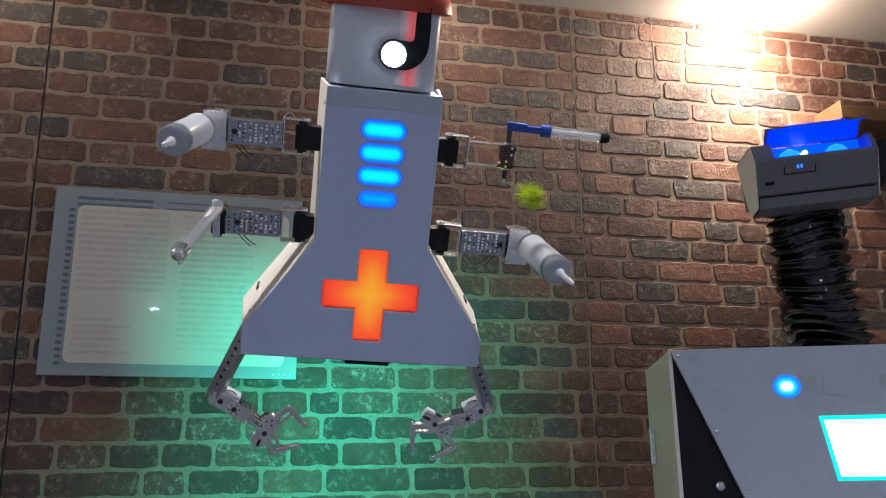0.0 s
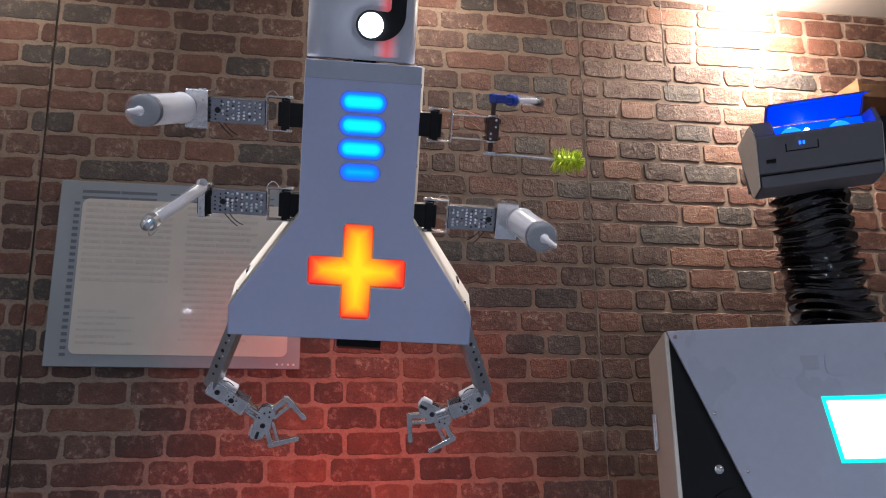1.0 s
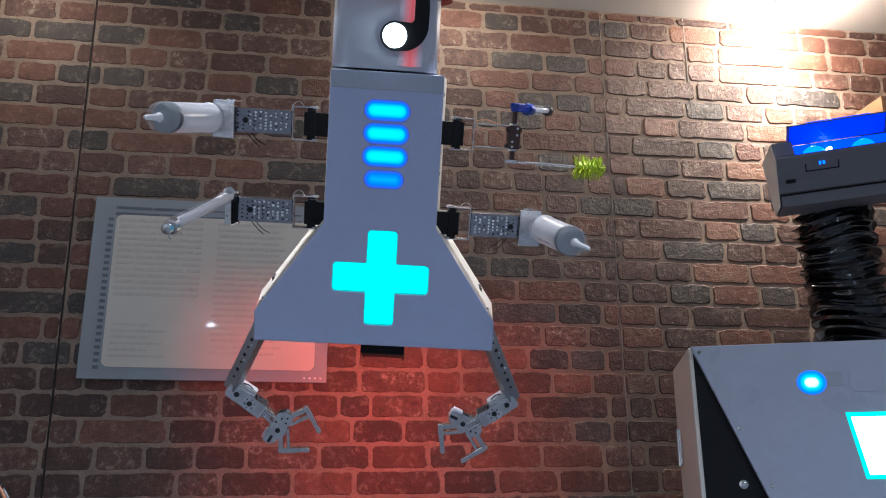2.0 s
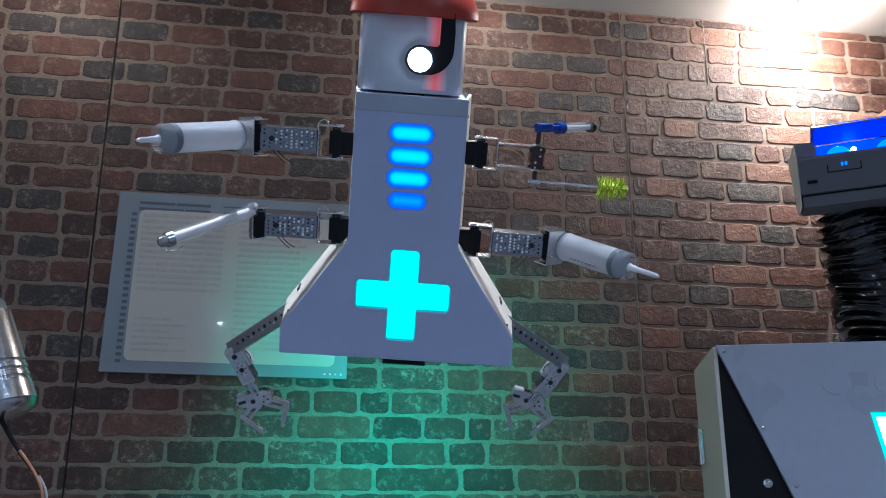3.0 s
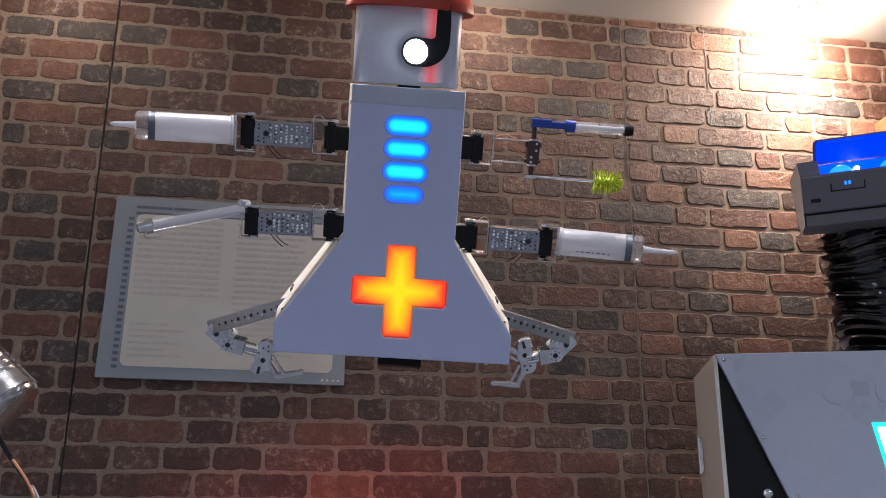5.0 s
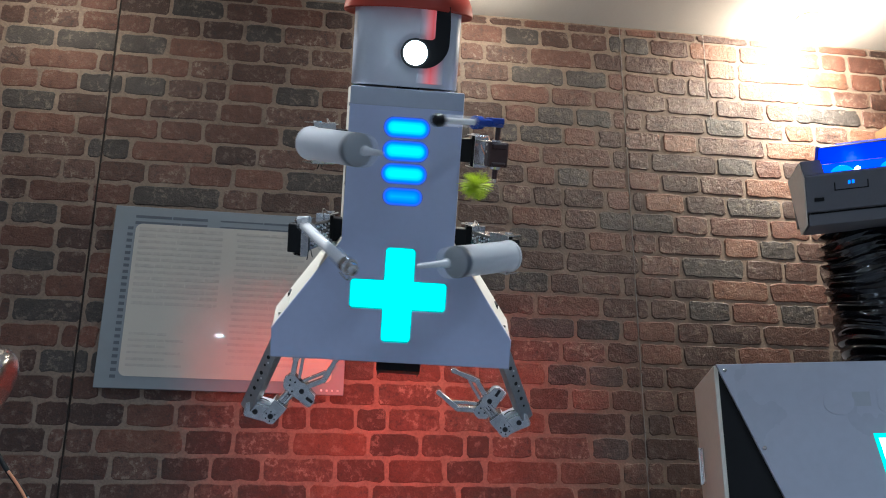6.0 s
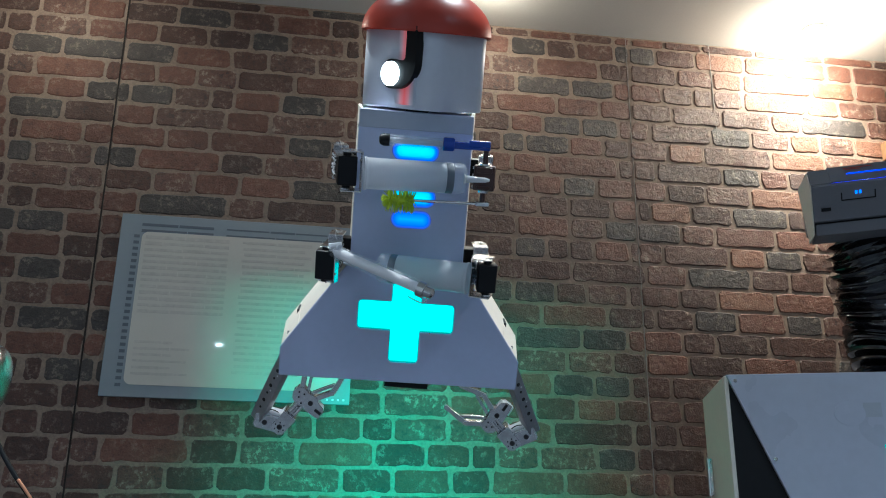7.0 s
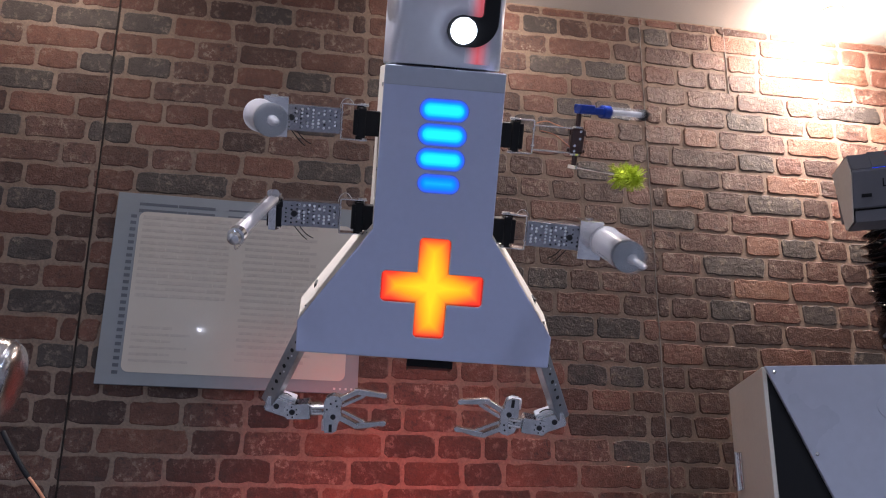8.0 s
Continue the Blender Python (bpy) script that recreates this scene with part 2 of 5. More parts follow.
M_PALE = mat("pale_filler", (0.42, 0.38, 0.35), 0.7, vary=0.2)
M_SEAM = mat("dark_joint_strip", (0.022, 0.016, 0.013), 0.8, vary=0.2)
M_EYE = glow("eye_lens_light", (0.86, 0.97, 1.0), 9.0)
M_REDPATCH = red_lit_board("board_with_red_light", 0.019, (0.66, 0.675, 0.74), (1.0, 0.16, 0.17), 0.34)
M_BLUEGLOW = glow("visor_blue_light", (0.0, 0.05, 1.0), 2.2)
M_BLUESPOT = glow("blue_led", (0.01, 0.16, 1.0), 2.4)
# Disc wider than the LED: its outer blue stands for the halo.
M_LEDB = lit_bar("blue_led_and_halo", 0.034, 0.030, [(0.0, (0.06, 0.10, 0.45)), (0.30, (0.0, 0.16, 1.0)), (0.6, (0.02, 0.55, 1.0)), (0.8, (0.7, 0.95, 1.0)), (1.0, (1.0, 1.0, 1.0))], 1.5)
M_LEDR = lit_bar("red_led_lens", 0.030, 0.027, [(0.0, (0.7, 0.05, 0.03)), (0.3, (1.0, 0.08, 0.03)), (0.75, (1.0, 0.30, 0.12)), (1.0, (1.0, 0.8, 0.5))], 1.4)
M_SCREEN = glow("screen_white", (1.0, 0.98, 0.93), 1.6)
M_SCREENRIM = glow("screen_cyan_rim", (0.0, 1.0, 0.75), 1.0)
M_PUCK = glow("lamp_lens", (1.0, 0.86, 0.66), 22.0)
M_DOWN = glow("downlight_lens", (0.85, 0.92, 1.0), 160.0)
M_BEAM_GREEN = glow("green_beam", (0.0, 1.0, 0.70), 6900.0)
M_BEAM_RED = glow("red_beam", (1.0, 0.050, 0.012), 4900.0)
M_PLUS_RED = lit_plus("cross_red", [(0.02, (0.9, 0.03, 0.015)), (0.12, (1.0, 0.06, 0.015)), (0.28, (1.0, 0.20, 0.015)), (0.50, (1.0, 0.44, 0.0)), (0.82, (1.0, 0.72, 0.0))], 1.1)
M_PLUS_MID = lit_plus("cross_red_half", [(0.02, (0.85, 0.05, 0.025)), (0.12, (1.0, 0.075, 0.022)), (0.40, (1.0, 0.14, 0.02)), (0.62, (1.0, 0.28, 0.02)), (0.95, (1.0, 0.42, 0.02))], 1.0, 0.22)
M_PLUS_LOW = lit_plus("cross_red_low", [(0.0, (0.80, 0.10, 0.09)), (0.3, (0.95, 0.10, 0.08)), (1.0, (1.0, 0.12, 0.075))], 0.92, 0.3)
M_PLUS_TEAL = lit_plus("cross_cyan_half", [(0.0, (0.01, 0.36, 0.36)), (0.25, (0.0, 0.52, 0.47)), (0.55, (0.0, 0.76, 0.66)), (1.0, (0.0, 0.95, 0.85))], 0.95, 0.2)
M_PLUS_CYAN = lit_plus("cross_cyan", [(0.0, (0.0, 0.80, 0.70)), (0.25, (0.0, 0.92, 0.80)), (1.0, (0.0, 1.0, 0.92))], 1.9)
M_BAR = lit_bar("bar_blue", 0.0350, 0.0162, [(0.0, (0.05, 0.07, 0.22)), (0.20, (0.02, 0.12, 0.75)), (0.36, (0.0, 0.24, 1.0)), (0.70, (0.0, 0.78, 1.0)), (1.0, (0.0, 0.9, 1.0))], 1.05)
M_BAR_DIM = lit_bar("bar_deep_blue", 0.0305, 0.0142, [(0.0, (0.05, 0.07, 0.22)), (0.25, (0.02, 0.12, 0.80)), (0.5, (0.0, 0.20, 1.0)), (1.0, (0.0, 0.38, 1.0))], 1.05)


# ---- building blocks ----
unit = [1.0]


def part(name, bm, material, parent=None, label="", smooth=False):
    me = bpy.data.meshes.new(name)
    if unit[0] != 1:
        bmesh.ops.scale(bm, vec=(unit[0],) * 3, verts=bm.verts)
    bmesh.ops.recalc_face_normals(bm, faces=bm.faces)
    bm.to_mesh(me)
    bm.free()
    for mm in material if isinstance(material, (list, tuple)) else [material]:
        me.materials.append(mm)
    if smooth:
        me.shade_smooth()
        me.set_sharp_from_angle(angle=radians(38))
    ob = new(name, me)
    ob.parent = parent
    if label:
        ob["label"] = label
    return ob


def box(bm, c, s, bevel=0.0, m=None, slot=0):
    """A box with rounded edges."""
    r = bmesh.ops.create_cube(bm, size=1, matrix=Matrix.Translation(c) @ Matrix.Diagonal((*s, 1)))
    vs = r["verts"]
    if m:
        bmesh.ops.transform(bm, matrix=m, verts=vs)
    if slot:
        for f in {f for v in vs for f in v.link_faces}:
            f.material_index = slot
    if bevel:
        bmesh.ops.bevel(bm, geom=list({e for v in vs for e in v.link_edges}), offset=bevel, segments=2, affect="EDGES", profile=0.5)


def rod(bm, p, q, r1, r2=None, n=20, slot=0, caps=True):
    """A round bar from p to q."""
    p, q = Vector(p), Vector(q)
    m = Matrix.Translation((p + q) / 2) @ (q - p).to_track_quat("Z", "Y").to_matrix().to_4x4()
    r = bmesh.ops.create_cone(bm, cap_ends=caps, segments=n, radius1=r1, radius2=r1 if r2 is None else r2, depth=(q - p).length, matrix=m)
    if slot:
        for f in {f for v in r["verts"] for f in v.link_faces}:
            f.material_index = slot


def lathe(bm, profile, n=28, m=None):
    """A surface of revolution about local x: profile of (x, r)."""
    rings = []
    for x, r in profile:
        rings.append([bm.verts.new((x, r * math.cos(2 * math.pi * i / n), r * math.sin(2 * math.pi * i / n))) for i in range(n)])
    for a, b in zip(rings, rings[1:]):
        for i in range(n):
            bm.faces.new((a[i], a[(i + 1) % n], b[(i + 1) % n], b[i]))
    bm.faces.new(rings[0])
    bm.faces.new(rings[-1])
    if m:
        bmesh.ops.transform(bm, matrix=m, verts=[v for g in rings for v in g])


def prism(bm, pts, y0, y1, slot=0):
    """An outline in x and z, filled, from depth y0 to y1."""
    a = [bm.verts.new((x, y0, z)) for x, z in pts]
    b = [bm.verts.new((x, y1, z)) for x, z in pts]
    fs = [bm.faces.new(a), bm.faces.new(b)]
    for i in range(len(pts)):
        j = (i + 1) % len(pts)
        fs.append(bm.faces.new((a[i], a[j], b[j], b[i])))
    for f in fs:
        f.material_index = slot


def wire(name, pts, r, material, parent=None, label=""):
    cu = bpy.data.curves.new(name, "CURVE")
    cu.dimensions, cu.bevel_depth, cu.bevel_resolution, cu.resolution_u = "3D", r * unit[0], 2, 8
    sp = cu.splines.new("NURBS")
    sp.points.add(len(pts) - 1)
    for p, c in zip(sp.points, pts):
        p.co = (*(unit[0] * v for v in c), 1)
    sp.use_endpoint_u, sp.order_u = True, 3
    cu.materials.append(material)
    tmp = new("tmp", cu)
    me = bpy.data.meshes.new_from_object(tmp.evaluated_get(bpy.context.evaluated_depsgraph_get()))
    bpy.data.objects.remove(tmp)
    me.name = name
    me.shade_smooth()
    ob = new(name, me)
    ob.parent = parent
    if label:
        ob["label"] = label
    return ob


def rounded_bevel(ob, width=0.003):
    b = ob.modifiers.new("soft_edge", "BEVEL")
    b.width, b.segments, b.limit_method, b.angle_limit = width, 3, "ANGLE", radians(35)
    return ob


# ---- room ----
def slab(name, c, s, material, label, kind="structure", category="wall"):
    bm = bmesh.new()
    box(bm, c, s)
    return tagged(part(name, bm, material), label, category, kind=kind)


X0, X1, Y0 = -3.2, 3.6, -4.5
wall_north = slab("wall_north", ((X0 + X1) / 2, WALL + 0.104, CEIL / 2), (X1 - X0 + 0.4, 0.2, CEIL), M_MORTAR, "brick-clad feature wall with pale recessed mortar joints")
slab("wall_west", (X0 - 0.1, (Y0 + WALL) / 2, CEIL / 2), (0.2, WALL - Y0, CEIL), M_PAINT, "plain painted side wall of the room")
slab("wall_east", (X1 + 0.1, (Y0 + WALL) / 2, CEIL / 2), (0.2, WALL - Y0, CEIL), M_PAINT, "plain painted side wall of the room")
slab("wall_south", ((X0 + X1) / 2, Y0 - 0.1, CEIL / 2), (X1 - X0 + 0.4, 0.2, CEIL), M_PAINT, "plain painted rear wall of the room")
slab("floor", ((X0 + X1) / 2, (Y0 + WALL) / 2, -0.05), (X1 - X0 + 0.4, WALL - Y0 + 0.4, 0.1), M_FLOOR, "dark smooth vinyl floor", category="floor")
slab("ceiling", ((X0 + X1) / 2, (Y0 + WALL) / 2, CEIL + 0.052), (X1 - X0 + 0.4, WALL - Y0 + 0.4, 0.1), M_PLASTER, "cream painted flat plaster ceiling", category="ceiling")


def ceiling_puck(x, y, lens, label):
    root = tagged(new("ceiling_spotlight"), label, "ceiling light", "ceiling spotlights")
    root.matrix_world = pose(x, y, CEIL)
    bm = bmesh.new()
    rod(bm, (0, 0, 0.002), (0, 0, -0.007), 0.044, 0.040, 28)
    part("housing", bm, M_PLASTER, root, smooth=True)
    bm = bmesh.new()
    rod(bm, (0, 0, -0.0072), (0, 0, -0.012), 0.0400, 0.034, 28)
    part("lens", bm, lens, root, "glowing round lens")


for wx, wy, power in WASHERS:
    ceiling_puck(wx, wy, M_PUCK, "round warm spotlight on the ceiling close to the brick wall")
# housings and lenses for the added spots
for dx, dy in ADDED_SPOTS:
    ceiling_puck(dx, dy, M_DOWN, "round narrow spotlight added out of view above the hanging robot")
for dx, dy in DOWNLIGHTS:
    ceiling_puck(dx, dy, M_DOWN, "round cool white ceiling spotlight out of view, fill for the room")

for sx, z0, z1, w, m_, nm in ((-1.164, 1.0, CEIL, 0.0046, M_SEAM, "dark open joint between two brick panels"),
                              (0.55, 1.0, CEIL, 0.0014, M_PALE, "pale filled joint between two brick panels"),
                              (0.868, 2.55, CEIL, 0.0025, M_PALE, "short pale joint in the brick cladding")):
    slab("trim", (sx, WALL + 0.0056, (z0 + z1) / 2), (w, 0.010, z1 - z0), m_, nm, category="panel joint")


# ---- hanging medic robot: x across, y to the back, z up from the lower front edge ----
robot = tagged(new("medic_robot"), "white hanging robot with red dome, lit chest cross and tool arms", "robot")
BODY_D = 0.14
HALF = [(0.185, 0.0), (0.185, 0.046), (0.160, 0.082), (0.0855, 0.188), (0.0840, 0.4177)]
OUTLINE = HALF + [(-x, z) for x, z in reversed(HALF)]
PC = (0.0050, 0.1065)


def plus_outline(l, w, r=0.004):
    pts = []
    for k in range(4):
        a = k * math.pi / 2
        for x, z in ((w, w), (w, l - r), (w - r, l), (-w + r, l), (-w, l - r)):
            pts.append((PC[0] + x * math.cos(a) - z * math.sin(a), PC[1] + x * math.sin(a) + z * math.cos(a)))
    return pts


def front_panel():
    """The front board, with a cross-shaped window cut through it."""
    bm = bmesh.new()
    edges = []
    for loop in (OUTLINE, plus_outline(PLUS_L, PLUS_W)):
        vs = [bm.verts.new((x, 0, z)) for x, z in loop]
        edges += [bm.edges.new((vs[i], vs[(i + 1) % len(vs)])) for i in range(len(vs))]
    bmesh.ops.triangle_fill(bm, use_beauty=True, use_dissolve=False, edges=edges)
    geo = bmesh.ops.extrude_face_region(bm, geom=list(bm.faces))
    bmesh.ops.translate(bm, vec=(0, 0.005, 0), verts=[g for g in geo["geom"] if isinstance(g, bmesh.types.BMVert)])
    return rounded_bevel(part("front_panel", bm, M_WHITE_BLUELIT, robot, "flat white front board with a cross-shaped window"), 0.0022)


front_panel()


def shell():
    """Side, top and back boards, open at the bottom."""
    names = {0: "skirt_rim", 1: "skirt_side", 2: "skirt_side", 3: "waist_side"}
    for sgn in (1, -1):
        for i in range(len(HALF) - 1):
            (xa, za), (xb, zb) = HALF[i], HALF[i + 1]
            d = Vector((xb - xa, 0, zb - za)).normalized()
            nrm = Vector((d.z, 0, -d.x)) * 0.005
            bm = bmesh.new()
            inset = 0.001
            a, b = Vector((xa - inset, 0, za)), Vector((xb - inset, 0, zb))
            # the boards flare a little towards the back
            k = [a, b, b - nrm, a - nrm]
            lo = [bm.verts.new((sgn * p.x, 0.0055, p.z)) for p in k]
            hi = [bm.verts.new((sgn * (p.x + 0.012), BODY_D, p.z)) for p in k]
            bm.faces.new(lo), bm.faces.new(hi)
            for j in range(4):
                bm.faces.new((lo[j], lo[(j + 1) % 4], hi[(j + 1) % 4], hi[j]))
            # white board, its cream is the warm light from behind
            ob = part(names[i], bm, M_CREAM, robot)
            rounded_bevel(ob, 0.0012)
    bm = bmesh.new()
    prism(bm, [(x + (0.007 if x > 0 else -0.007), z) for x, z in OUTLINE], BODY_D - 0.006, BODY_D)
    part("back_panel", bm, M_CREAM, robot)
    bm = bmesh.new()
    box(bm, (0, BODY_D / 2 + 0.0025, 0.4145), (0.160, BODY_D - 0.007, 0.005), 0.001)
    part("top_panel", bm, M_WHITE_BLUELIT, robot)
    for sgn in (1, -1):
        bm = bmesh.new()
        box(bm, (sgn * 0.170, 0.105, 0.071), (0.004, 0.03, 0.022), 0.001, None)
        part("hip_slot", bm, M_DARKHOLE, robot, "dark slot cut in the skirt side")
    bm = bmesh.new()
    box(bm, (0, BODY_D / 2 + 0.002, 0.008), (0.356, BODY_D - 0.008, 0.004), 0.001)
    part("bottom_panel", bm, M_WHITE_BLUELIT, robot)
    for x, z in ((0.178, 0.06), (-0.178, 0.06), (0.096, 0.175), (-0.096, 0.175), (0.0875, 0.27), (-0.0875, 0.27), (-0.087, 0.39), (0.087, 0.39)):
        bm = bmesh.new()
        s = 1 if x > 0 else -1
        rod(bm, (x - s * 0.012, 0.03, z), (x, 0.03, z), 0.003, None, 10)
        part("screw", bm, M_STEEL, robot)
    # strip in the shade colour, under the head
    bm = bmesh.new()
    box(bm, (0.0, 0.0025, 0.4040), (0.1676, 0.0065, 0.0262), 0.001)
    part("head_shade_strip", bm, M_HEADSHADE, robot, "strip below the head, coloured for the head's shade")


shell()

# cross: eight turning six-sided slats that carry the six stages from red to cyan
slats = []
SLAT = 0.0192
STAGES = [M_PLUS_RED, M_PLUS_MID, M_PLUS_LOW, M_WHITE_BLUELIT, M_PLUS_TEAL, M_PLUS_CYAN]
APO = SLAT * math.sqrt(3) / 2
for k in range(8):
    zc = PC[1] + (k - 3.5) * SLAT
    bm = bmesh.new()
    uvl = bm.loops.layers.uv.new("UVMap")
    ends = ([], [])
    for st in range(6):
        r_ = Matrix.Rotation(radians(-60 * st), 3, "X")
        vs = [bm.verts.new(r_ @ Vector((x, -APO, z))) for x, z in ((-0.0775, -SLAT / 2), (0.0775, -SLAT / 2), (0.0775, SLAT / 2), (-0.0775, SLAT / 2))]
        f = bm.faces.new(vs)
        f.material_index = st
        for lp, (u, v) in zip(f.loops, ((-0.0775, -SLAT / 2), (0.0775, -SLAT / 2), (0.0775, SLAT / 2), (-0.0775, SLAT / 2))):
            lp[uvl].uv = (u, (k - 3.5) * SLAT + v)
    bmesh.ops.remove_doubles(bm, verts=bm.verts, dist=0.0001)
    for x in (-0.0775, 0.0775):
        ring = sorted((v for v in bm.verts if abs(v.co.x - x) < 0.001), key=lambda v: math.atan2(v.co.z, v.co.y))
        bm.faces.new(ring).material_index = 6
    sl = part("cross_slat", bm, STAGES + [M_DARKHOLE], robot, "turning slat of the lit cross, red through to cyan")
    slats.append((sl, zc))

# chest bars
for hx, hz, z, m_ in ((0.0350, 0.0162, 0.361, M_BAR), (0.0350, 0.0162, 0.3268, M_BAR), (0.0350, 0.0162, 0.2928, M_BAR), (0.0305, 0.0142, 0.2585, M_BAR_DIM)):
    pts = []
    for k in range(24):
        a = 2 * math.pi * k / 24
        pts.append(((hx - hz) * (1 if math.cos(a) > 0 else -1) + hz * math.cos(a), hz * math.sin(a)))
    bm = bmesh.new()
    prism(bm, pts, -0.001, 0.001)
    ob = part("chest_light", bm, m_, robot, "glowing blue rounded light bar")
    ob.location = (0.002, 0, z)

# neck and head
bm = bmesh.new()
rod(bm, (0, 0.08, 0.416), (0, 0.08, 0.428), 0.018, None, 20)
box(bm, (0.0, 0.030, 0.4205), (0.034, 0.030, 0.009), 0.002)
part("neck", bm, M_BLACK, robot)
HEAD = Vector((-0.006, 0.074, 0))


def head_ring(k, n=64, hx=0.0805, hy=0.072, e=4.2):
    out = []
    for i in range(n):
        a = 2 * math.pi * i / n
        c, s = math.cos(a), math.sin(a)
        out.append((k * hx * math.copysign(abs(c) ** (2 / e), c), k * hy * math.copysign(abs(s) ** (2 / e), s)))
    return out


def make_head():
    bm = bmesh.new()
    rings = []
    for z, k in ((0.4210, 0.90), (0.4210, 0.985), (0.4232, 1.0), (0.540, 1.0), (0.543, 0.98)):
        rings.append([bm.verts.new((x, y, z)) for x, y in head_ring(k)])
    for a, b in zip(rings, rings[1:]):
        for i in range(len(a)):
            bm.faces.new((a[i], a[(i + 1) % len(a)], b[(i + 1) % len(a)], b[i]))
    bm.faces.new(rings[0]), bm.faces.new(rings[-1])
    head = part("head", bm, M_WHITEHEAD, robot, "white rounded box head with a lens eye", smooth=True)
    # red light on the board, drawn as a glowing patch
    bm = bmesh.new()
    box(bm, (0, 0, 0), (0.038, 0.0096, 0.108), 0.0005)
    part("red_window", bm, M_REDPATCH, head, "white board patch with red light put into its colour").location = (0.0370, -0.0678, 0.4810)
    # black hooked bracket that carries the eye
    ex, ez = 0.0130, 0.4700
    pts = [(0.0405, 0.5385), (0.0405, 0.4960)]
    for a in range(15, 91, 15):
        pts.append((0.0405 - 0.006 * (1 - math.cos(radians(a))), 0.4960 - 0.006 * math.sin(radians(a))))
    pts.append((ex + 0.008, ez + 0.0205))
    for a in range(75, 290, 12):
        pts.append((ex + 0.0215 * math.cos(radians(a)), ez + 0.0215 * math.sin(radians(a))))
    for a in range(-78, 5, 9):
        pts.append((0.0230 + 0.0390 * math.cos(radians(a)), 0.4870 + 0.0385 * math.sin(radians(a))))
    pts += [(0.0622, 0.512), (0.0600, 0.5385)]
    bm = bmesh.new()
    prism(bm, pts, -0.0790, -0.0600)
    part("eye_bracket", bm, M_BLACK, head, "black hooked bracket around the eye")
    bm = bmesh.new()
    lathe(bm, [(0.0, 0.0176), (0.004, 0.0176), (0.007, 0.0148), (0.0085, 0.008)], 32, Matrix.Translation((ex, -0.0792, ez)) @ pose(0, 0, 0, 0, 0, -90))
    part("eye", bm, M_EYE, head, "bright white glowing eye lens", smooth=True)
    bm = bmesh.new()
    prof = [(0.0985 * math.cos(a), 0.534 + 0.068 * math.sin(a)) for a in np.linspace(0, 1.28, 12)]
    prof = [(0.088, 0.5345), (0.0975, 0.5310), (0.0990, 0.5335)] + prof[1:] + [(0.0265, 0.600), (0.0265, 0.66)]
    lathe(bm, [(z, r) for r, z in prof], 48, pose(0, 0, 0, 0, -90, 0))
    part("dome", bm, M_RED, head, "glossy red dome hat with a round stub", smooth=True)
    return head


head = make_head()
bm = bmesh.new()
rod(bm, (-0.006, 0.08, 0.64), (-0.006, 0.08 + 0.95 * math.sin(radians(27)), 0.64 + 0.95 * math.cos(radians(27))), 0.009, None, 16)
part("hanging_rod", bm, M_ALU, robot, "thin metal rod up to the ceiling", smooth=True)

# lamp under the skirt: black hood open to the back, with a turning two-colour beacon
HOOD = Vector((0.0145, 0.094, -0.0115))
LEAN, AIM = -21.0, -1.5
bm = bmesh.new()
for c, s in (((0, -0.022, -0.002), (0.071, 0.004, 0.054)), ((-0.034, 0.039, -0.002), (0.003, 0.122, 0.054)), ((0.034, 0.039, -0.002), (0.003, 0.122, 0.054)),
             ((0, 0.044, 0.0205), (0.071, 0.132, 0.003)), ((0, 0.012, -0.0280), (0.071, 0.068, 0.003))):
    box(bm, c, s, 0.0006)
hood = part("lamp_hood", bm, M_BLACK, robot, "black rectangular lamp hood under the skirt")
hood.matrix_basis = pose(*HOOD, LEAN, 0, AIM)
bm = bmesh.new()
box(bm, (0, 0, 0), (0.058, 0.004, 0.026), 0.0)
for f in bm.faces:
    f.material_index = 0 if f.normal.y > 0.5 else (1 if f.normal.y < -0.5 else 2)
for s in (1, -1):
    box(bm, (0, 0, s * 0.0142), (0.060, 0.038, 0.0018), 0.0, None, 2)
beacon = part("beacon", bm, [M_BEAM_GREEN, M_BEAM_RED, M_BLACK], robot, "turning lamp, green on one face and red on the other")


def hole_rows(bm, x0, x1, z0, z1, nx, nz, y, r, skip=0.15, seed=3, dy=0.0008):
    rnd = random.Random(seed)
    for i in range(nx):
        for k in range(nz):
            if rnd.random() < skip:
                continue
            x = x0 + (x1 - x0) * (i + 0.5) / nx
            z = z0 + (z1 - z0) * (k + 0.5 + 0.25 * (i % 2) - 0.12) / nz
            rod(bm, (x, y - dy, z), (x, y + dy, z), r * rnd.uniform(0.8, 1.15), None, 8)


DOTS = {}


def dots(name, spots, y, r, material, parent, label="", n=12):
    """Small round marks, one object each, on one shared disc mesh that faces -y."""
    if (name, r, material) not in DOTS:
        bm = bmesh.new()
        rod(bm, (0, -0.0006, 0), (0, 0.0006, 0), r, None, n)
        ob = part(name, bm, material)
        DOTS[name, r, material] = ob.data
        bpy.data.objects.remove(ob)
    for x, z in spots:
        ob = new(name, DOTS[name, r, material])
        ob.parent = parent
        ob.location = (x, y, z)
        if label:
            ob["label"] = label


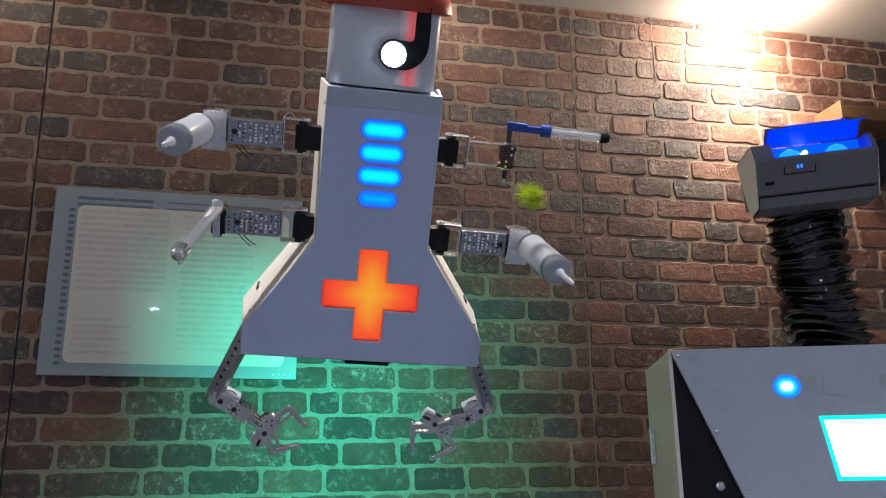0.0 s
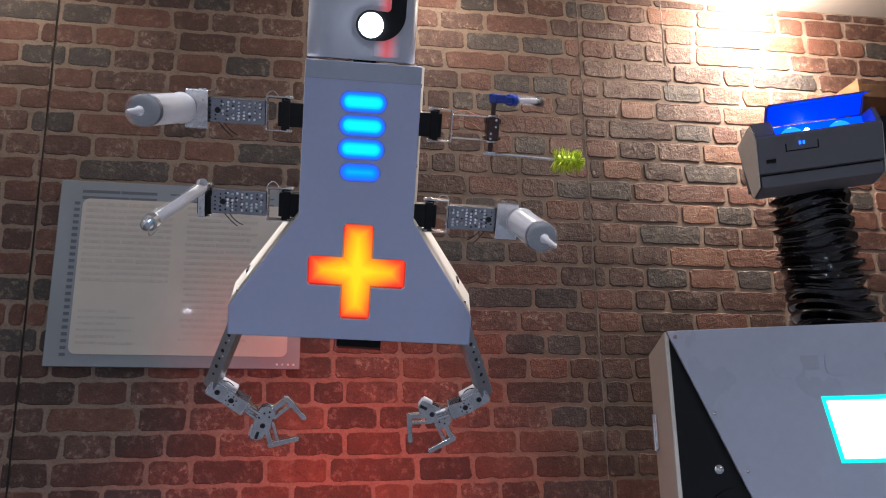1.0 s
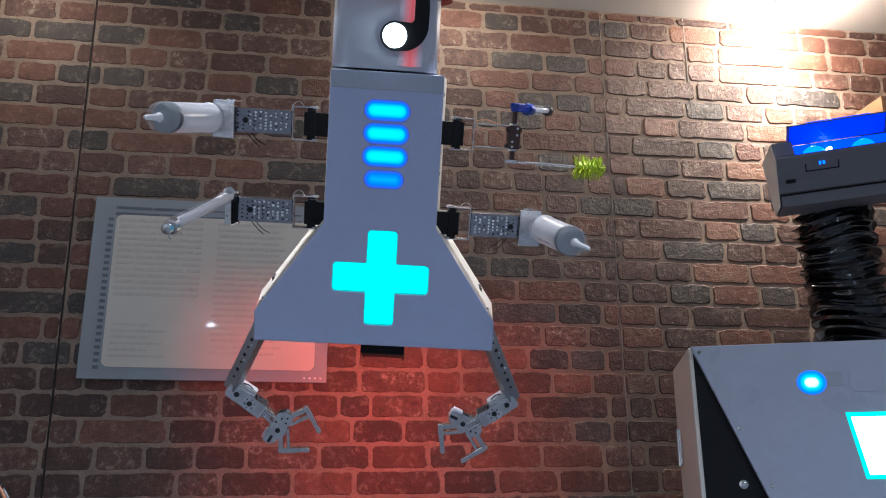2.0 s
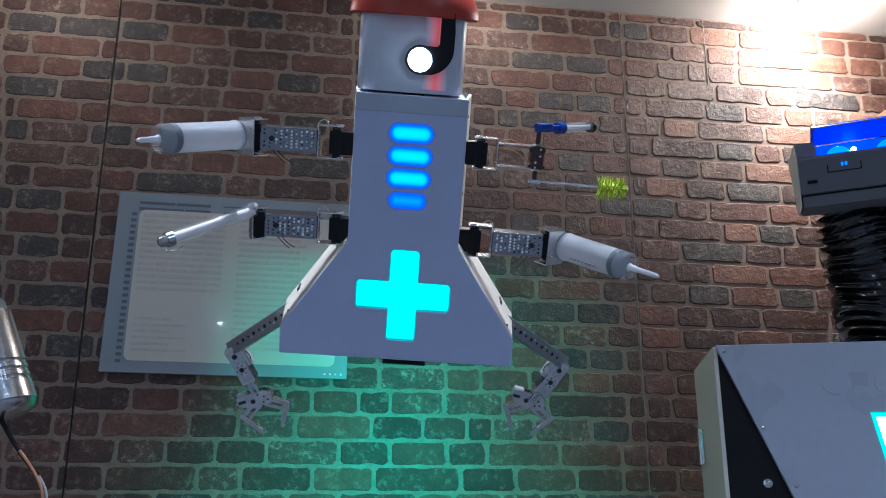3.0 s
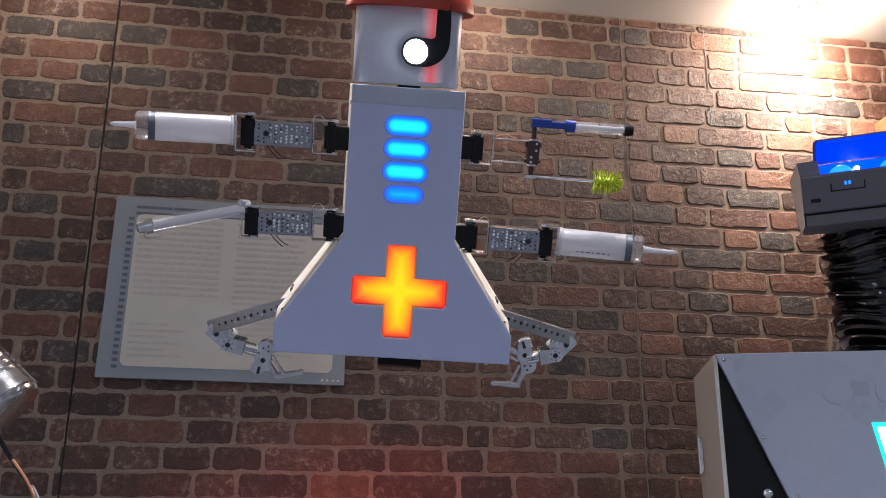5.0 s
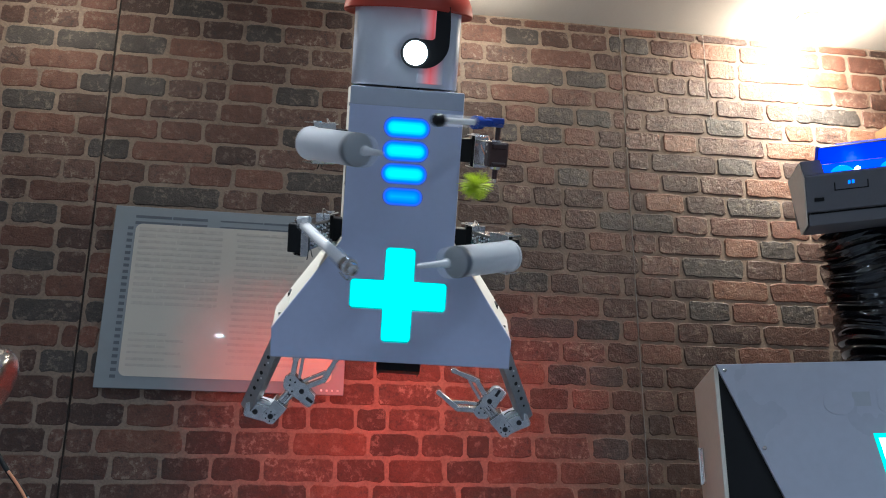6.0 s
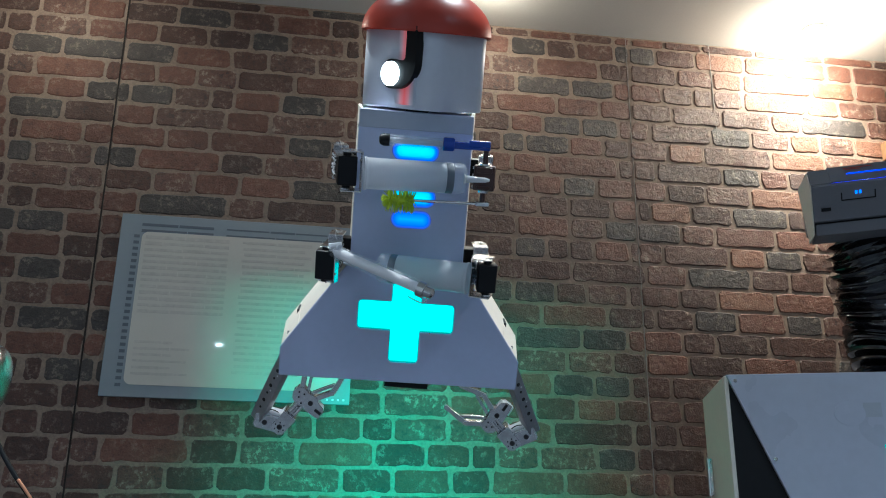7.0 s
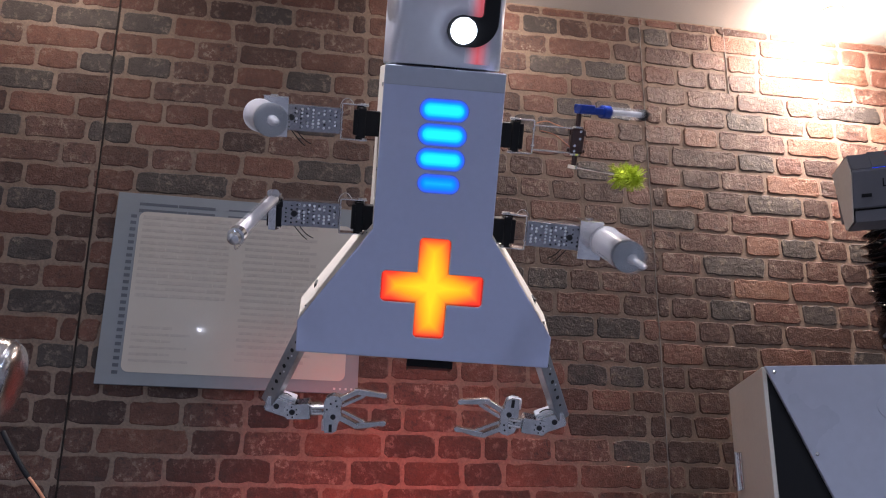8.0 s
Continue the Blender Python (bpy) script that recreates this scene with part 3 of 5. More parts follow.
def servo(name, parent, c, s, label="black servo motor"):
    bm = bmesh.new()
    box(bm, c, s, 0.002)
    z = s[2] / 2
    rod(bm, (c[0], c[1], c[2] + z), (c[0], c[1], c[2] + z + 0.005), 0.007, None, 14)
    rod(bm, (c[0], c[1], c[2] - z), (c[0], c[1], c[2] - z - 0.005), 0.007, None, 14)
    box(bm, (c[0] - s[0] * 0.35, c[1], c[2] + z * 0.6), (s[0] * 0.34, s[1] * 1.08, s[2] * 0.22), 0.001)
    return part(name, bm, M_BLACK, parent, label)


def clevis(name, parent, x0, x1, h, d, label="bent aluminium clevis bracket", plate=True):
    """A C-shaped bracket: two flanges from x0 and a web at x1."""
    bm = bmesh.new()
    for s in (1, -1):
        box(bm, ((x0 + x1) / 2, 0, s * h / 2), (abs(x1 - x0), d, 0.0022), 0.0006)
        rod(bm, (x0 + 0.004 * (1 if x1 > x0 else -1) + 0.004, 0, s * h / 2 - 0.002), (x0 + 0.004 * (1 if x1 > x0 else -1) + 0.004, 0, s * h / 2 + 0.003), 0.0075, None, 14)
    box(bm, (x1, 0, 0), (0.0022, d, h), 0.0006)
    for k in (-1, 1):
        rod(bm, (x1 - 0.003, k * d * 0.25, k * h * 0.25), (x1 + 0.003, k * d * 0.25, k * h * 0.25), 0.0018, None, 8)
    return part(name, bm, M_ALU, parent, label)


def upper_arm(length, seed, wires=True):
    """Perforated servo arm along +x from the shoulder axis to the elbow servo."""
    bm = bmesh.new()
    x0, x1 = 0.034, length - 0.008
    for y in (-0.014, 0.014):
        box(bm, ((x0 + x1) / 2, y, 0), (x1 - x0, 0.002, 0.042), 0.0006)
    box(bm, ((x0 + x1) / 2, 0, 0.0205), (x1 - x0, 0.028, 0.002), 0.0005)
    box(bm, ((x0 + x1) / 2, 0, -0.0205), (x1 - x0, 0.028, 0.002), 0.0005)
    arm = part("upper_arm", bm, M_PERF, robot, "perforated aluminium arm bracket with servos")
    for y in (-0.0151, 0.0151):
        bm = bmesh.new()
        hole_rows(bm, x0 + 0.002, x1 - 0.004, -0.018, 0.018, 10, 5, y, 0.0017, 0.30, seed)
        rod(bm, (x1 - 0.022, y - 0.001, 0), (x1 - 0.022, y + 0.001, 0), 0.0052, None, 14)
        part("hole", bm, M_DARKHOLE, arm, "pattern of small drilled holes")["kind"] = "stuff"
        bm = bmesh.new()
        hole_rows(bm, x0 + 0.004, x1 - 0.026, -0.016, 0.018, 8, 6, y * 1.03, 0.0021, 0.25, seed + 7)
        part("rivet", bm, M_GLINT, arm, "small rivet heads, their sparkle put in as white")["kind"] = "stuff"
    clevis("shoulder_clevis", arm, -0.012, 0.032, 0.058, 0.026)
    servo("elbow_servo", arm, (length + 0.002, 0, 0), (0.025, 0.031, 0.048))
    if wires:
        wire("lead", [(x1 - 0.02, 0.005, -0.018), (x1 - 0.035, 0.0, -0.038), (x1 - 0.045, -0.006, -0.046)], 0.0009, M_BLACK, arm)
        wire("lead", [(x1 - 0.03, 0.005, -0.018), (x1 - 0.04, 0.004, -0.036), (x1 - 0.056, 0.0, -0.042)], 0.0009, M_BLACK, arm)
        wire("lead", [(0.012, 0.004, 0.026), (0.018, -0.004, 0.040), (0.034, -0.002, 0.036), (0.036, 0.002, 0.022)], 0.0008, M_STEEL, arm)
    return arm


def syringe_arm(reach, side, ext):
    """Elbow clevis and a large syringe along +x, fixed beside the clevis plate."""
    beside = Matrix.Translation((0, side * 0.026, 0))
    a = clevis("tool_arm", robot, -0.010, 0.024, 0.064, 0.040, "elbow clevis that carries a large syringe")
    bm = bmesh.new()
    lathe(bm, [(0.026, 0.008), (0.0262, 0.0268), (0.0295, 0.0270), (0.031, 0.0258), (0.034, 0.0255), (0.140 + ext, 0.0250)], 36, beside)
    part("barrel", bm, M_SYRINGE, a, "translucent white syringe barrel", smooth=True)
    bm = bmesh.new()
    lathe(bm, [(0.1402 + ext, 0.0246), (0.1410 + ext, 0.0252), (0.1515 + ext, 0.0252), (0.1520 + ext, 0.0246)], 36, beside)
    part("plunger_seal", bm, M_GREYRUBBER, a, "dark grey rubber plunger seal", smooth=True)
    bm = bmesh.new()
    lathe(bm, [(0.1522 + ext, 0.0250), (0.168 + ext, 0.0249), (0.171 + ext, 0.0238), (0.1735 + ext, 0.020), (0.1745 + ext, 0.008)], 36, beside)
    part("end_cap", bm, M_CAPCLEAR, a, "clear rounded barrel end", smooth=True)
    bm = bmesh.new()
    lathe(bm, [(0.172 + ext, 0.008), (0.176 + ext, 0.0062), (0.190 + ext, 0.0048), (reach + ext - 0.007, 0.0042), (reach + ext, 0.0022)], 18, beside)
    part("nozzle", bm, M_SYRINGE, a, "tapered white nozzle", smooth=True)
    if side > 0:
        bm = bmesh.new()
        for k in range(7):
            box(bm, (0.062 + k * 0.0095, side * 0.026 - 0.0226, -0.0118), (0.0070 if k % 3 else 0.0045, 0.0006, 0.0022))
        part("print", bm, M_GREYRUBBER, a, "small illegible print along the barrel")["kind"] = "stuff"
    return a


def tube_arm():
    a = clevis("tool_arm", robot, -0.010, 0.020, 0.056, 0.013, "elbow clevis that carries a clear tube probe")
    m = pose(0.012, 0, 0.024, 0, 13, 0)
    bm = bmesh.new()
    lathe(bm, [(0.0, 0.007), (0.002, 0.0120), (0.164, 0.0128), (0.166, 0.0118)], 24, m)
    part("tube", bm, M_CAPCLEAR, a, "clear acrylic tube", smooth=True)
    bm = bmesh.new()
    rod(bm, m @ Vector((0.004, 0, 0)), m @ Vector((0.162, 0, 0)), 0.0085, None, 12)
    part("core", bm, mat("pale_core", (0.86, 0.82, 0.82), 0.4, vary=0.05), a, "pale inner rod", smooth=True)
    bm = bmesh.new()
    lathe(bm, [(0.164, 0.0134), (0.176, 0.0134), (0.177, 0.010), (0.188, 0.0092), (0.191, 0.005)], 24, m)
    part("tip", bm, M_STEEL, a, "chrome probe tip", smooth=True)
    bm = bmesh.new()
    rod(bm, m @ Vector((-0.004, -0.008, 0.006)), m @ Vector((0.010, 0.006, 0.012)), 0.0065, None, 10)
    rod(bm, m @ Vector((-0.002, 0.004, 0.004)), m @ Vector((0.012, -0.004, 0.011)), 0.005, None, 10)
    part("joint_cover", bm, M_SYRINGE, a, "crumpled clear joint cover")
    wire("clip", [tuple(m @ Vector(p)) for p in ((0.181, 0, -0.009), (0.184, 0, -0.020), (0.166, 0, -0.022), (0.150, 0, -0.020))], 0.0012, M_STEEL, a)
    return a


ARMS = {}
unit[0] = K = 0.865
for key, x, z, length, seed in (("lt", -0.115, 0.333, 0.125, 1), ("ll", -0.1095, 0.1955, 0.120, 2), ("rl", 0.113, 0.1917, 0.1185, 4)):
    up = upper_arm(length / K, seed)
    tool = tube_arm() if key == "ll" else (syringe_arm(0.236, 1, 0.008) if key == "rl" else syringe_arm(0.214, -1, 0.018))
    ARMS[key] = (up, tool, Vector((x, 0.06, z)), length)


def side_mount(x, z):
    s = 1 if x > 0 else -1
    bm = bmesh.new()
    box(bm, (-s * 0.010, 0, 0), (0.044, 0.030, 0.042), 0.002)
    rod(bm, (0, 0, 0.02), (0, 0, 0.028), 0.008, None, 14)
    rod(bm, (0, 0, -0.02), (0, 0, -0.028), 0.008, None, 14)
    box(bm, (-s * 0.002, 0, 0), (0.014, 0.032, 0.050), 0.002)
    sv = part("shoulder_servo", bm, M_BLACK, robot, "black shoulder servo motor")
    sv.location = (x, 0.06, z)
    bm = bmesh.new()
    box(bm, (-s * 0.034, 0, -0.002), (0.012, 0.024, 0.024), 0.002)
    part("stub", bm, M_ALU, sv)


for x, z in ((-0.115, 0.333), (-0.1095, 0.1955), (0.113, 0.1917), (0.1114, 0.3324)):
    side_mount(x, z)

# rotor arm with pen and brush
RT, RT_L = Vector((0.1114, 0.06, 0.3324)), 0.0895 / K
rotor_arm = clevis("rotor_arm", robot, -0.012, 0.030, 0.056, 0.026, "aluminium arm with two flat bars")
bm = bmesh.new()
for z in (0.020, -0.021):
    box(bm, (0.067, 0, z), (0.074, 0.022, 0.0022), 0.0006)
    rod(bm, (RT_L, 0, z - 0.004), (RT_L, 0, z + 0.004), 0.009, None, 14)
part("flat_bar", bm, M_ALU, rotor_arm)
bm = bmesh.new()
box(bm, (RT_L, 0, 0), (0.022, 0.036, 0.042), 0.003)
box(bm, (RT_L, 0, 0.014), (0.028, 0.026, 0.010), 0.002)
box(bm, (RT_L, 0, -0.016), (0.030, 0.024, 0.006), 0.002)
rod(bm, (RT_L, 0, -0.044), (RT_L, 0, 0.050), 0.0045, None, 12)
part("rotor_servo", bm, M_BROWN, rotor_arm, "dark brown servo with metal gears")
bm = bmesh.new()
for z in (0.016, 0.004, -0.008, -0.017):
    rod(bm, (RT_L + 0.004 * (1 if z > 0 else -1), -0.0185, z), (RT_L + 0.004 * (1 if z > 0 else -1), -0.020, z), 0.0022, None, 10)
part("gear", bm, M_STEEL, rotor_arm)
wire("lead", [(0.04, -0.004, 0.012), (0.062, -0.012, 0.010), (0.08, -0.012, -0.002), (0.094, -0.010, -0.012)], 0.0011, M_COPPER, rotor_arm, "thin orange lead")
wire("lead", [(0.034, 0.0, 0.024), (0.05, 0.004, 0.030), (0.064, 0, 0.024), (0.09, -0.005, 0.018)], 0.0011, M_COPPER, rotor_arm, "thin orange lead")

bm = bmesh.new()
box(bm, (0.028, 0, 0), (0.068, 0.014, 0.012), 0.002)
box(bm, (0.012, 0, 0.004), (0.036, 0.017, 0.011), 0.002)
pen = part("pen", bm, M_BLUE, robot, "blue and clear marker pen on the spinning servo")
bm = bmesh.new()
lathe(bm, [(0.054, 0.0095), (0.056, 0.0112), (0.072, 0.0112), (0.073, 0.0095)], 20)
part("ferrule", bm, M_BLUE, pen, smooth=True)
bm = bmesh.new()
lathe(bm, [(0.071, 0.0088), (0.073, 0.0096), (0.163, 0.0096), (0.165, 0.0085)], 20)
part("barrel", bm, M_CAPCLEAR, pen, "clear pen barrel", smooth=True)
bm = bmesh.new()
rod(bm, (0.074, 0, 0), (0.162, 0, 0), 0.0050, None, 12)
part("ink_tube", bm, M_SYRINGE, pen, "pale ink tube inside the barrel", smooth=True)
bm = bmesh.new()
lathe(bm, [(0.162, 0.0102), (0.172, 0.0106), (0.178, 0.008), (0.180, 0.003)], 20)
part("cap", bm, M_BLACK, pen, "black pen cap", smooth=True)

bm = bmesh.new()
rod(bm, (-0.012, 0, 0), (0.124, 0, 0), 0.0026, None, 12)
box(bm, (0, 0, 0), (0.022, 0.010, 0.007), 0.001)
brush = part("brush", bm, M_ALU, robot, "lime bristle brush on a thin metal rod")
bm = bmesh.new()
rnd = random.Random(8)
rod(bm, (0.118, 0, 0), (0.156, 0, 0), 0.0085, None, 14)
for k in range(170):
    a, x = rnd.uniform(0, 2 * math.pi), rnd.uniform(0.118, 0.158)
    d = Vector((0.25 * (x - 0.136) / 0.02 + rnd.uniform(-0.1, 0.1), math.cos(a), math.sin(a))).normalized()
    p = Vector((x, 0, 0))
    rod(bm, p, p + d * rnd.uniform(0.0195, 0.0245), 0.0012, 0.0006, 5)
for k in range(50):
    a, b = rnd.uniform(0, 2 * math.pi), rnd.uniform(0, 0.8)
    d = Vector((math.cos(b), math.sin(b) * math.cos(a), math.sin(b) * math.sin(a)))
    rod(bm, (0.152, 0, 0), Vector((0.150, 0, 0)) + d * 0.021, 0.0013, 0.0005, 5)
part("bristles", bm, M_BRISTLE, brush, "stiff lime-green bristles")

# lower limbs with grippers
unit[0] = 1.0
HIP_X, HIP_Z, HIP_Y, LINK, WRIST, SPLAY = 0.160, 0.0595, 0.085, 0.214, 0.041, 36.0
PALM = {-1: 0.060, 1: 0.046}
LEGS = {}


F_LINK = 0.038


def bar(bm, length, w0, w1, y0, y1):
    """A flat link down -z with round ends."""
    pts = [(w0 * math.cos(radians(a)), w0 * math.sin(radians(a))) for a in range(0, 181, 30)]
    pts += [(w1 * math.cos(radians(a)), -length + w1 * math.sin(radians(a))) for a in range(180, 361, 30)]
    prism(bm, pts, y0, y1)


def gripper_limb(side):
    bm = bmesh.new()
    box(bm, (0, -0.006, -LINK / 2 + 0.005), (0.023, 0.002, LINK + 0.014), 0.0006)
    for s in (1, -1):
        box(bm, (s * 0.0115, 0.001, -LINK / 2 + 0.005), (0.002, 0.015, LINK + 0.014), 0.0006)
    link = part("leg_link", bm, M_CHANNEL, robot, "drilled aluminium channel link")
    dots("hole", [(0, -0.02 - k * 0.033) for k in range(6)], -0.0071, 0.0022, M_DARKHOLE, link)
    dots("bore", [(0, -0.0365 - k * 0.033) for k in range(5)], -0.0071, 0.0034, M_DARKHOLE, link)
    dots("rivet", [(0.004, -0.045 - k * 0.033) for k in range(4)], -0.0072, 0.0017, M_GLINT, link)

    bm = bmesh.new()
    for y in (-0.011, 0.011):
        box(bm, (0, y, -0.020), (0.026, 0.002, 0.044), 0.0008)
        rod(bm, (0, y - 0.001, -WRIST), (0, y + 0.001, -WRIST), 0.013, None, 20)
    box(bm, (0, 0, 0.003), (0.022, 0.020, 0.003), 0.001)
    for z in (0.0, -0.012, -0.030):
        for x in (-0.010, 0.010):
            rod(bm, (x, -0.0132, z), (x, -0.0118, z), 0.0012, None, 6)
    fore = part("wrist_bracket", bm, M_ALU, robot, "aluminium servo bracket with round bores")
    dots("bore", [(0, -0.014), (0, -WRIST)], -0.0124, 0.0046, M_DARKHOLE, fore)
    bm = bmesh.new()
    box(bm, (-side * 0.0165, 0.0, -0.020), (0.013, 0.021, 0.042), 0.003)
    part("wrist_servo", bm, M_SYRINGE, fore, "small clear-cased servo")
    bm = bmesh.new()
    box(bm, (-side * 0.0165, -0.0108, -0.020), (0.003, 0.001, 0.036), 0.0)
    box(bm, (-side * 0.0165, -0.0108, -0.004), (0.010, 0.001, 0.003), 0.0)
    part("clip", bm, M_STEEL, fore, "bright servo clip")
    wire("lead", [(-side * 0.012, -0.006, 0.0), (-side * 0.026, -0.010, -0.014), (-side * 0.024, -0.008, -0.034), (-side * 0.010, -0.004, -0.048)], 0.0009, M_BLACK, fore)
    # second bracket, from the wrist axle to the palm
    bm = bmesh.new()
    for y in (-0.0135, 0.0135):
        prism(bm, [(-0.012, 0.008), (-0.006, 0.013), (0.006, 0.013), (0.012, 0.008), (0.013, -0.026), (-0.013, -0.026)], y - 0.001, y + 0.001)
    box(bm, (0, 0, -0.027), (0.026, 0.029, 0.003), 0.001)
    box(bm, (0, 0, -0.037), (0.017, 0.018, 0.020), 0.003)
    rod(bm, (0.005, -0.010, -0.032), (0.005, -0.010, -0.052), 0.0035, None, 10)
    rod(bm, (-0.005, -0.010, -0.032), (-0.005, -0.010, -0.052), 0.0035, None, 10)
    hand = part("hand_bracket", bm, M_ALU, robot, "folded aluminium bracket behind the claw")
    dots("bore", [(0, 0)], -0.0149, 0.0046, M_DARKHOLE, hand)
    dots("pin_hole", [(0.0085 * math.cos(k * 1.047), 0.0085 * math.sin(k * 1.047)) for k in range(6)], -0.0149, 0.0012, M_DARKHOLE, hand, n=8)

    bm = bmesh.new()
    pts = [(0.008, 0.010), (0.018, 0.006), (0.024, -0.004), (0.022, -0.014), (0.013, -0.021), (0.004, -0.018), (-0.004, -0.018), (-0.013, -0.021), (-0.022, -0.015),
           (-0.036, -0.012), (-0.041, -0.004), (-0.040, 0.008), (-0.026, 0.009), (-0.008, 0.010)]
    for y in (-0.009, 0.007):
        prism(bm, pts, y, y + 0.002)
    for x in (-0.0125, 0.0125):
        rod(bm, (x, -0.0065, -0.010), (x, 0.0065, -0.010), 0.0105, None, 14)
    palm = part("gripper", bm, M_ALU, robot, "aluminium claw gripper with toothed palm plates")
    dots("bore", [(-0.0125, -0.006)], -0.0094, 0.0044, M_DARKHOLE, palm)
    dots("pin_hole", [(0.0, 0.004), (0.015, -0.010), (0.006, -0.012), (0.010, -0.002)], -0.0094, 0.0016, M_DARKHOLE, palm, n=8)
    bm = bmesh.new()
    box(bm, (-0.030, 0, 0.002), (0.018, 0.0125, 0.022), 0.002)
    part("claw_servo", bm, M_SYRINGE, palm, "pale claw servo")
    bm = bmesh.new()
    box(bm, (-0.032, -0.0096, -0.002), (0.013, 0.001, 0.005), 0.0)
    part("slot", bm, M_DARKHOLE, palm, "black slot in the palm plate")
    fingers = []
    for s in (1, -1):
        bm = bmesh.new()
        bar(bm, F_LINK, 0.0046, 0.0042, -0.0055, 0.0055)
        f = rounded_bevel(part("finger", bm, M_ALU, palm, "aluminium claw finger link"), 0.0012)
        bm = bmesh.new()
        bar(bm, F_LINK, 0.0026, 0.0026, -0.0035, 0.0035)
        g = rounded_bevel(part("finger_link", bm, M_ALU, palm, "thin parallel finger link"), 0.0008)
        bm = bmesh.new()
        pts = [(-0.0048, 0.004), (0.0, 0.0066), (0.0048, 0.004), (0.0050, -0.014), (0.0034, -0.036), (0.0046, -0.042), (0.0040, -0.048), (-0.0010, -0.050), (-0.0048, -0.046), (-0.0040, -0.036), (-0.0046, -0.014)]
        prism(bm, [(s * x, z) for x, z in pts], -0.0042, 0.0042)
        tip = rounded_bevel(part("fingertip", bm, M_ALU, palm, "flat aluminium fingertip with a rounded pad"), 0.0012)
        dots("pivot_screw", [(0, 0)], -0.0058, 0.0024, M_STEEL, f)
        fingers.append((f, g, tip, s))
    LEGS[side] = (link, fore, hand, palm, fingers)


gripper_limb(-1)
gripper_limb(1)


# ---- console robot ----
CON = (0.388, 2.162, 0.0)
CON_YAW = -18.0
CW, CD, CH = 0.84, 0.37, 1.585
console = tagged(new("console_robot"), "grey cabinet robot with lit control panel and black hose neck", "robot")
console.matrix_world = pose(*CON, 0, 0, CON_YAW)
bm = bmesh.new()
box(bm, (CW / 2, 0.012, CH / 2 - 0.003), (CW - 0.012, 0.012, CH - 0.012), 0.001)
part("front_backing", bm, M_BLACK, console, "matt black recessed front")
for x in (0.004, CW - 0.004):
    bm = bmesh.new()
    box(bm, (x, CD / 2 + 0.008, CH / 2), (0.014, CD, CH), 0.002)
    part("side_board", bm, M_CREAM, console, "cream painted side board")
bm = bmesh.new()
box(bm, (CW / 2, CD / 2 + 0.010, CH - 0.006), (CW - 0.024, CD - 0.01, 0.012), 0.001)
part("top_board", bm, M_LIGHTGREY, console)
bm = bmesh.new()
box(bm, (CW / 2, CD - 0.002, CH / 2), (CW - 0.03, 0.010, CH - 0.03), 0.001)
part("back_board", bm, M_CREAM, console)
bm = bmesh.new()
prism(bm, [(0.0, CH), (CW, CH), (CW - 0.26, CH - 0.64), (0.26, CH - 0.64)], -0.008, 0.004)
rounded_bevel(part("front_plate", bm, M_LIGHTGREY, console, "light grey tapered front plate"), 0.002)
for x, z in ((0.018, CH - 0.014), (CW - 0.018, CH - 0.014), (0.085, CH - 0.18), (0.14, CH - 0.30)):
    bm = bmesh.new()
    lathe(bm, [(0, 0.0042), (0.0015, 0.0038), (0.0025, 0.002)], 14, Matrix.Translation((x, -0.008, z)) @ pose(0, 0, 0, 0, 0, -90))
    part("screw", bm, M_STEEL, console)
for x, z in ((0.045, CH - 0.07), (0.075, CH - 0.135), (0.105, CH - 0.20), (0.12, CH - 0.245)):
    bm = bmesh.new()
    box(bm, (x, -0.001, z), (0.018, 0.012, 0.010), 0.002, None)
    part("edge_clip", bm, M_BLACK, console)
bm = bmesh.new()
rod(bm, (0.11, -0.002, CH - 0.39), (0.11, 0.010, CH - 0.39), 0.055, None, 32)
part("port_ring", bm, M_BLACK, console, "round black port", smooth=True)
bm = bmesh.new()
lathe(bm, [(0, 0.010), (0.003, 0.0095), (0.006, 0.004)], 16, Matrix.Translation((0.085, 0.006, CH - 0.295)) @ pose(0, 0, 0, 0, 0, -90))
part("stud", bm, M_STEEL, console, smooth=True)
bm = bmesh.new()
for dy in (0.30, 0.345):
    box(bm, (-0.006, dy, CH - 0.20), (0.004, 0.035, 0.085), 0.001)
rod(bm, (-0.009, 0.3225, CH - 0.245), (-0.009, 0.3225, CH - 0.155), 0.006, None, 12)
part("hinge", bm, M_STEEL, console, "bright steel butt hinge on the side board")
# screen and signal lamps
bm = bmesh.new()
prism(bm, [(0.304, CH - 0.152), (CW - 0.304, CH - 0.152), (CW - 0.328, CH - 0.288), (0.328, CH - 0.288)], -0.0095, -0.008)
screen = part("screen", bm, M_SCREENRIM, console, "cyan-edged lit screen")
bm = bmesh.new()
prism(bm, [(0.313, CH - 0.161), (CW - 0.313, CH - 0.161), (CW - 0.335, CH - 0.280), (0.335, CH - 0.280)], -0.0105, -0.0095)
part("screen_face", bm, M_SCREEN, screen, "white glowing screen face")
leds = []
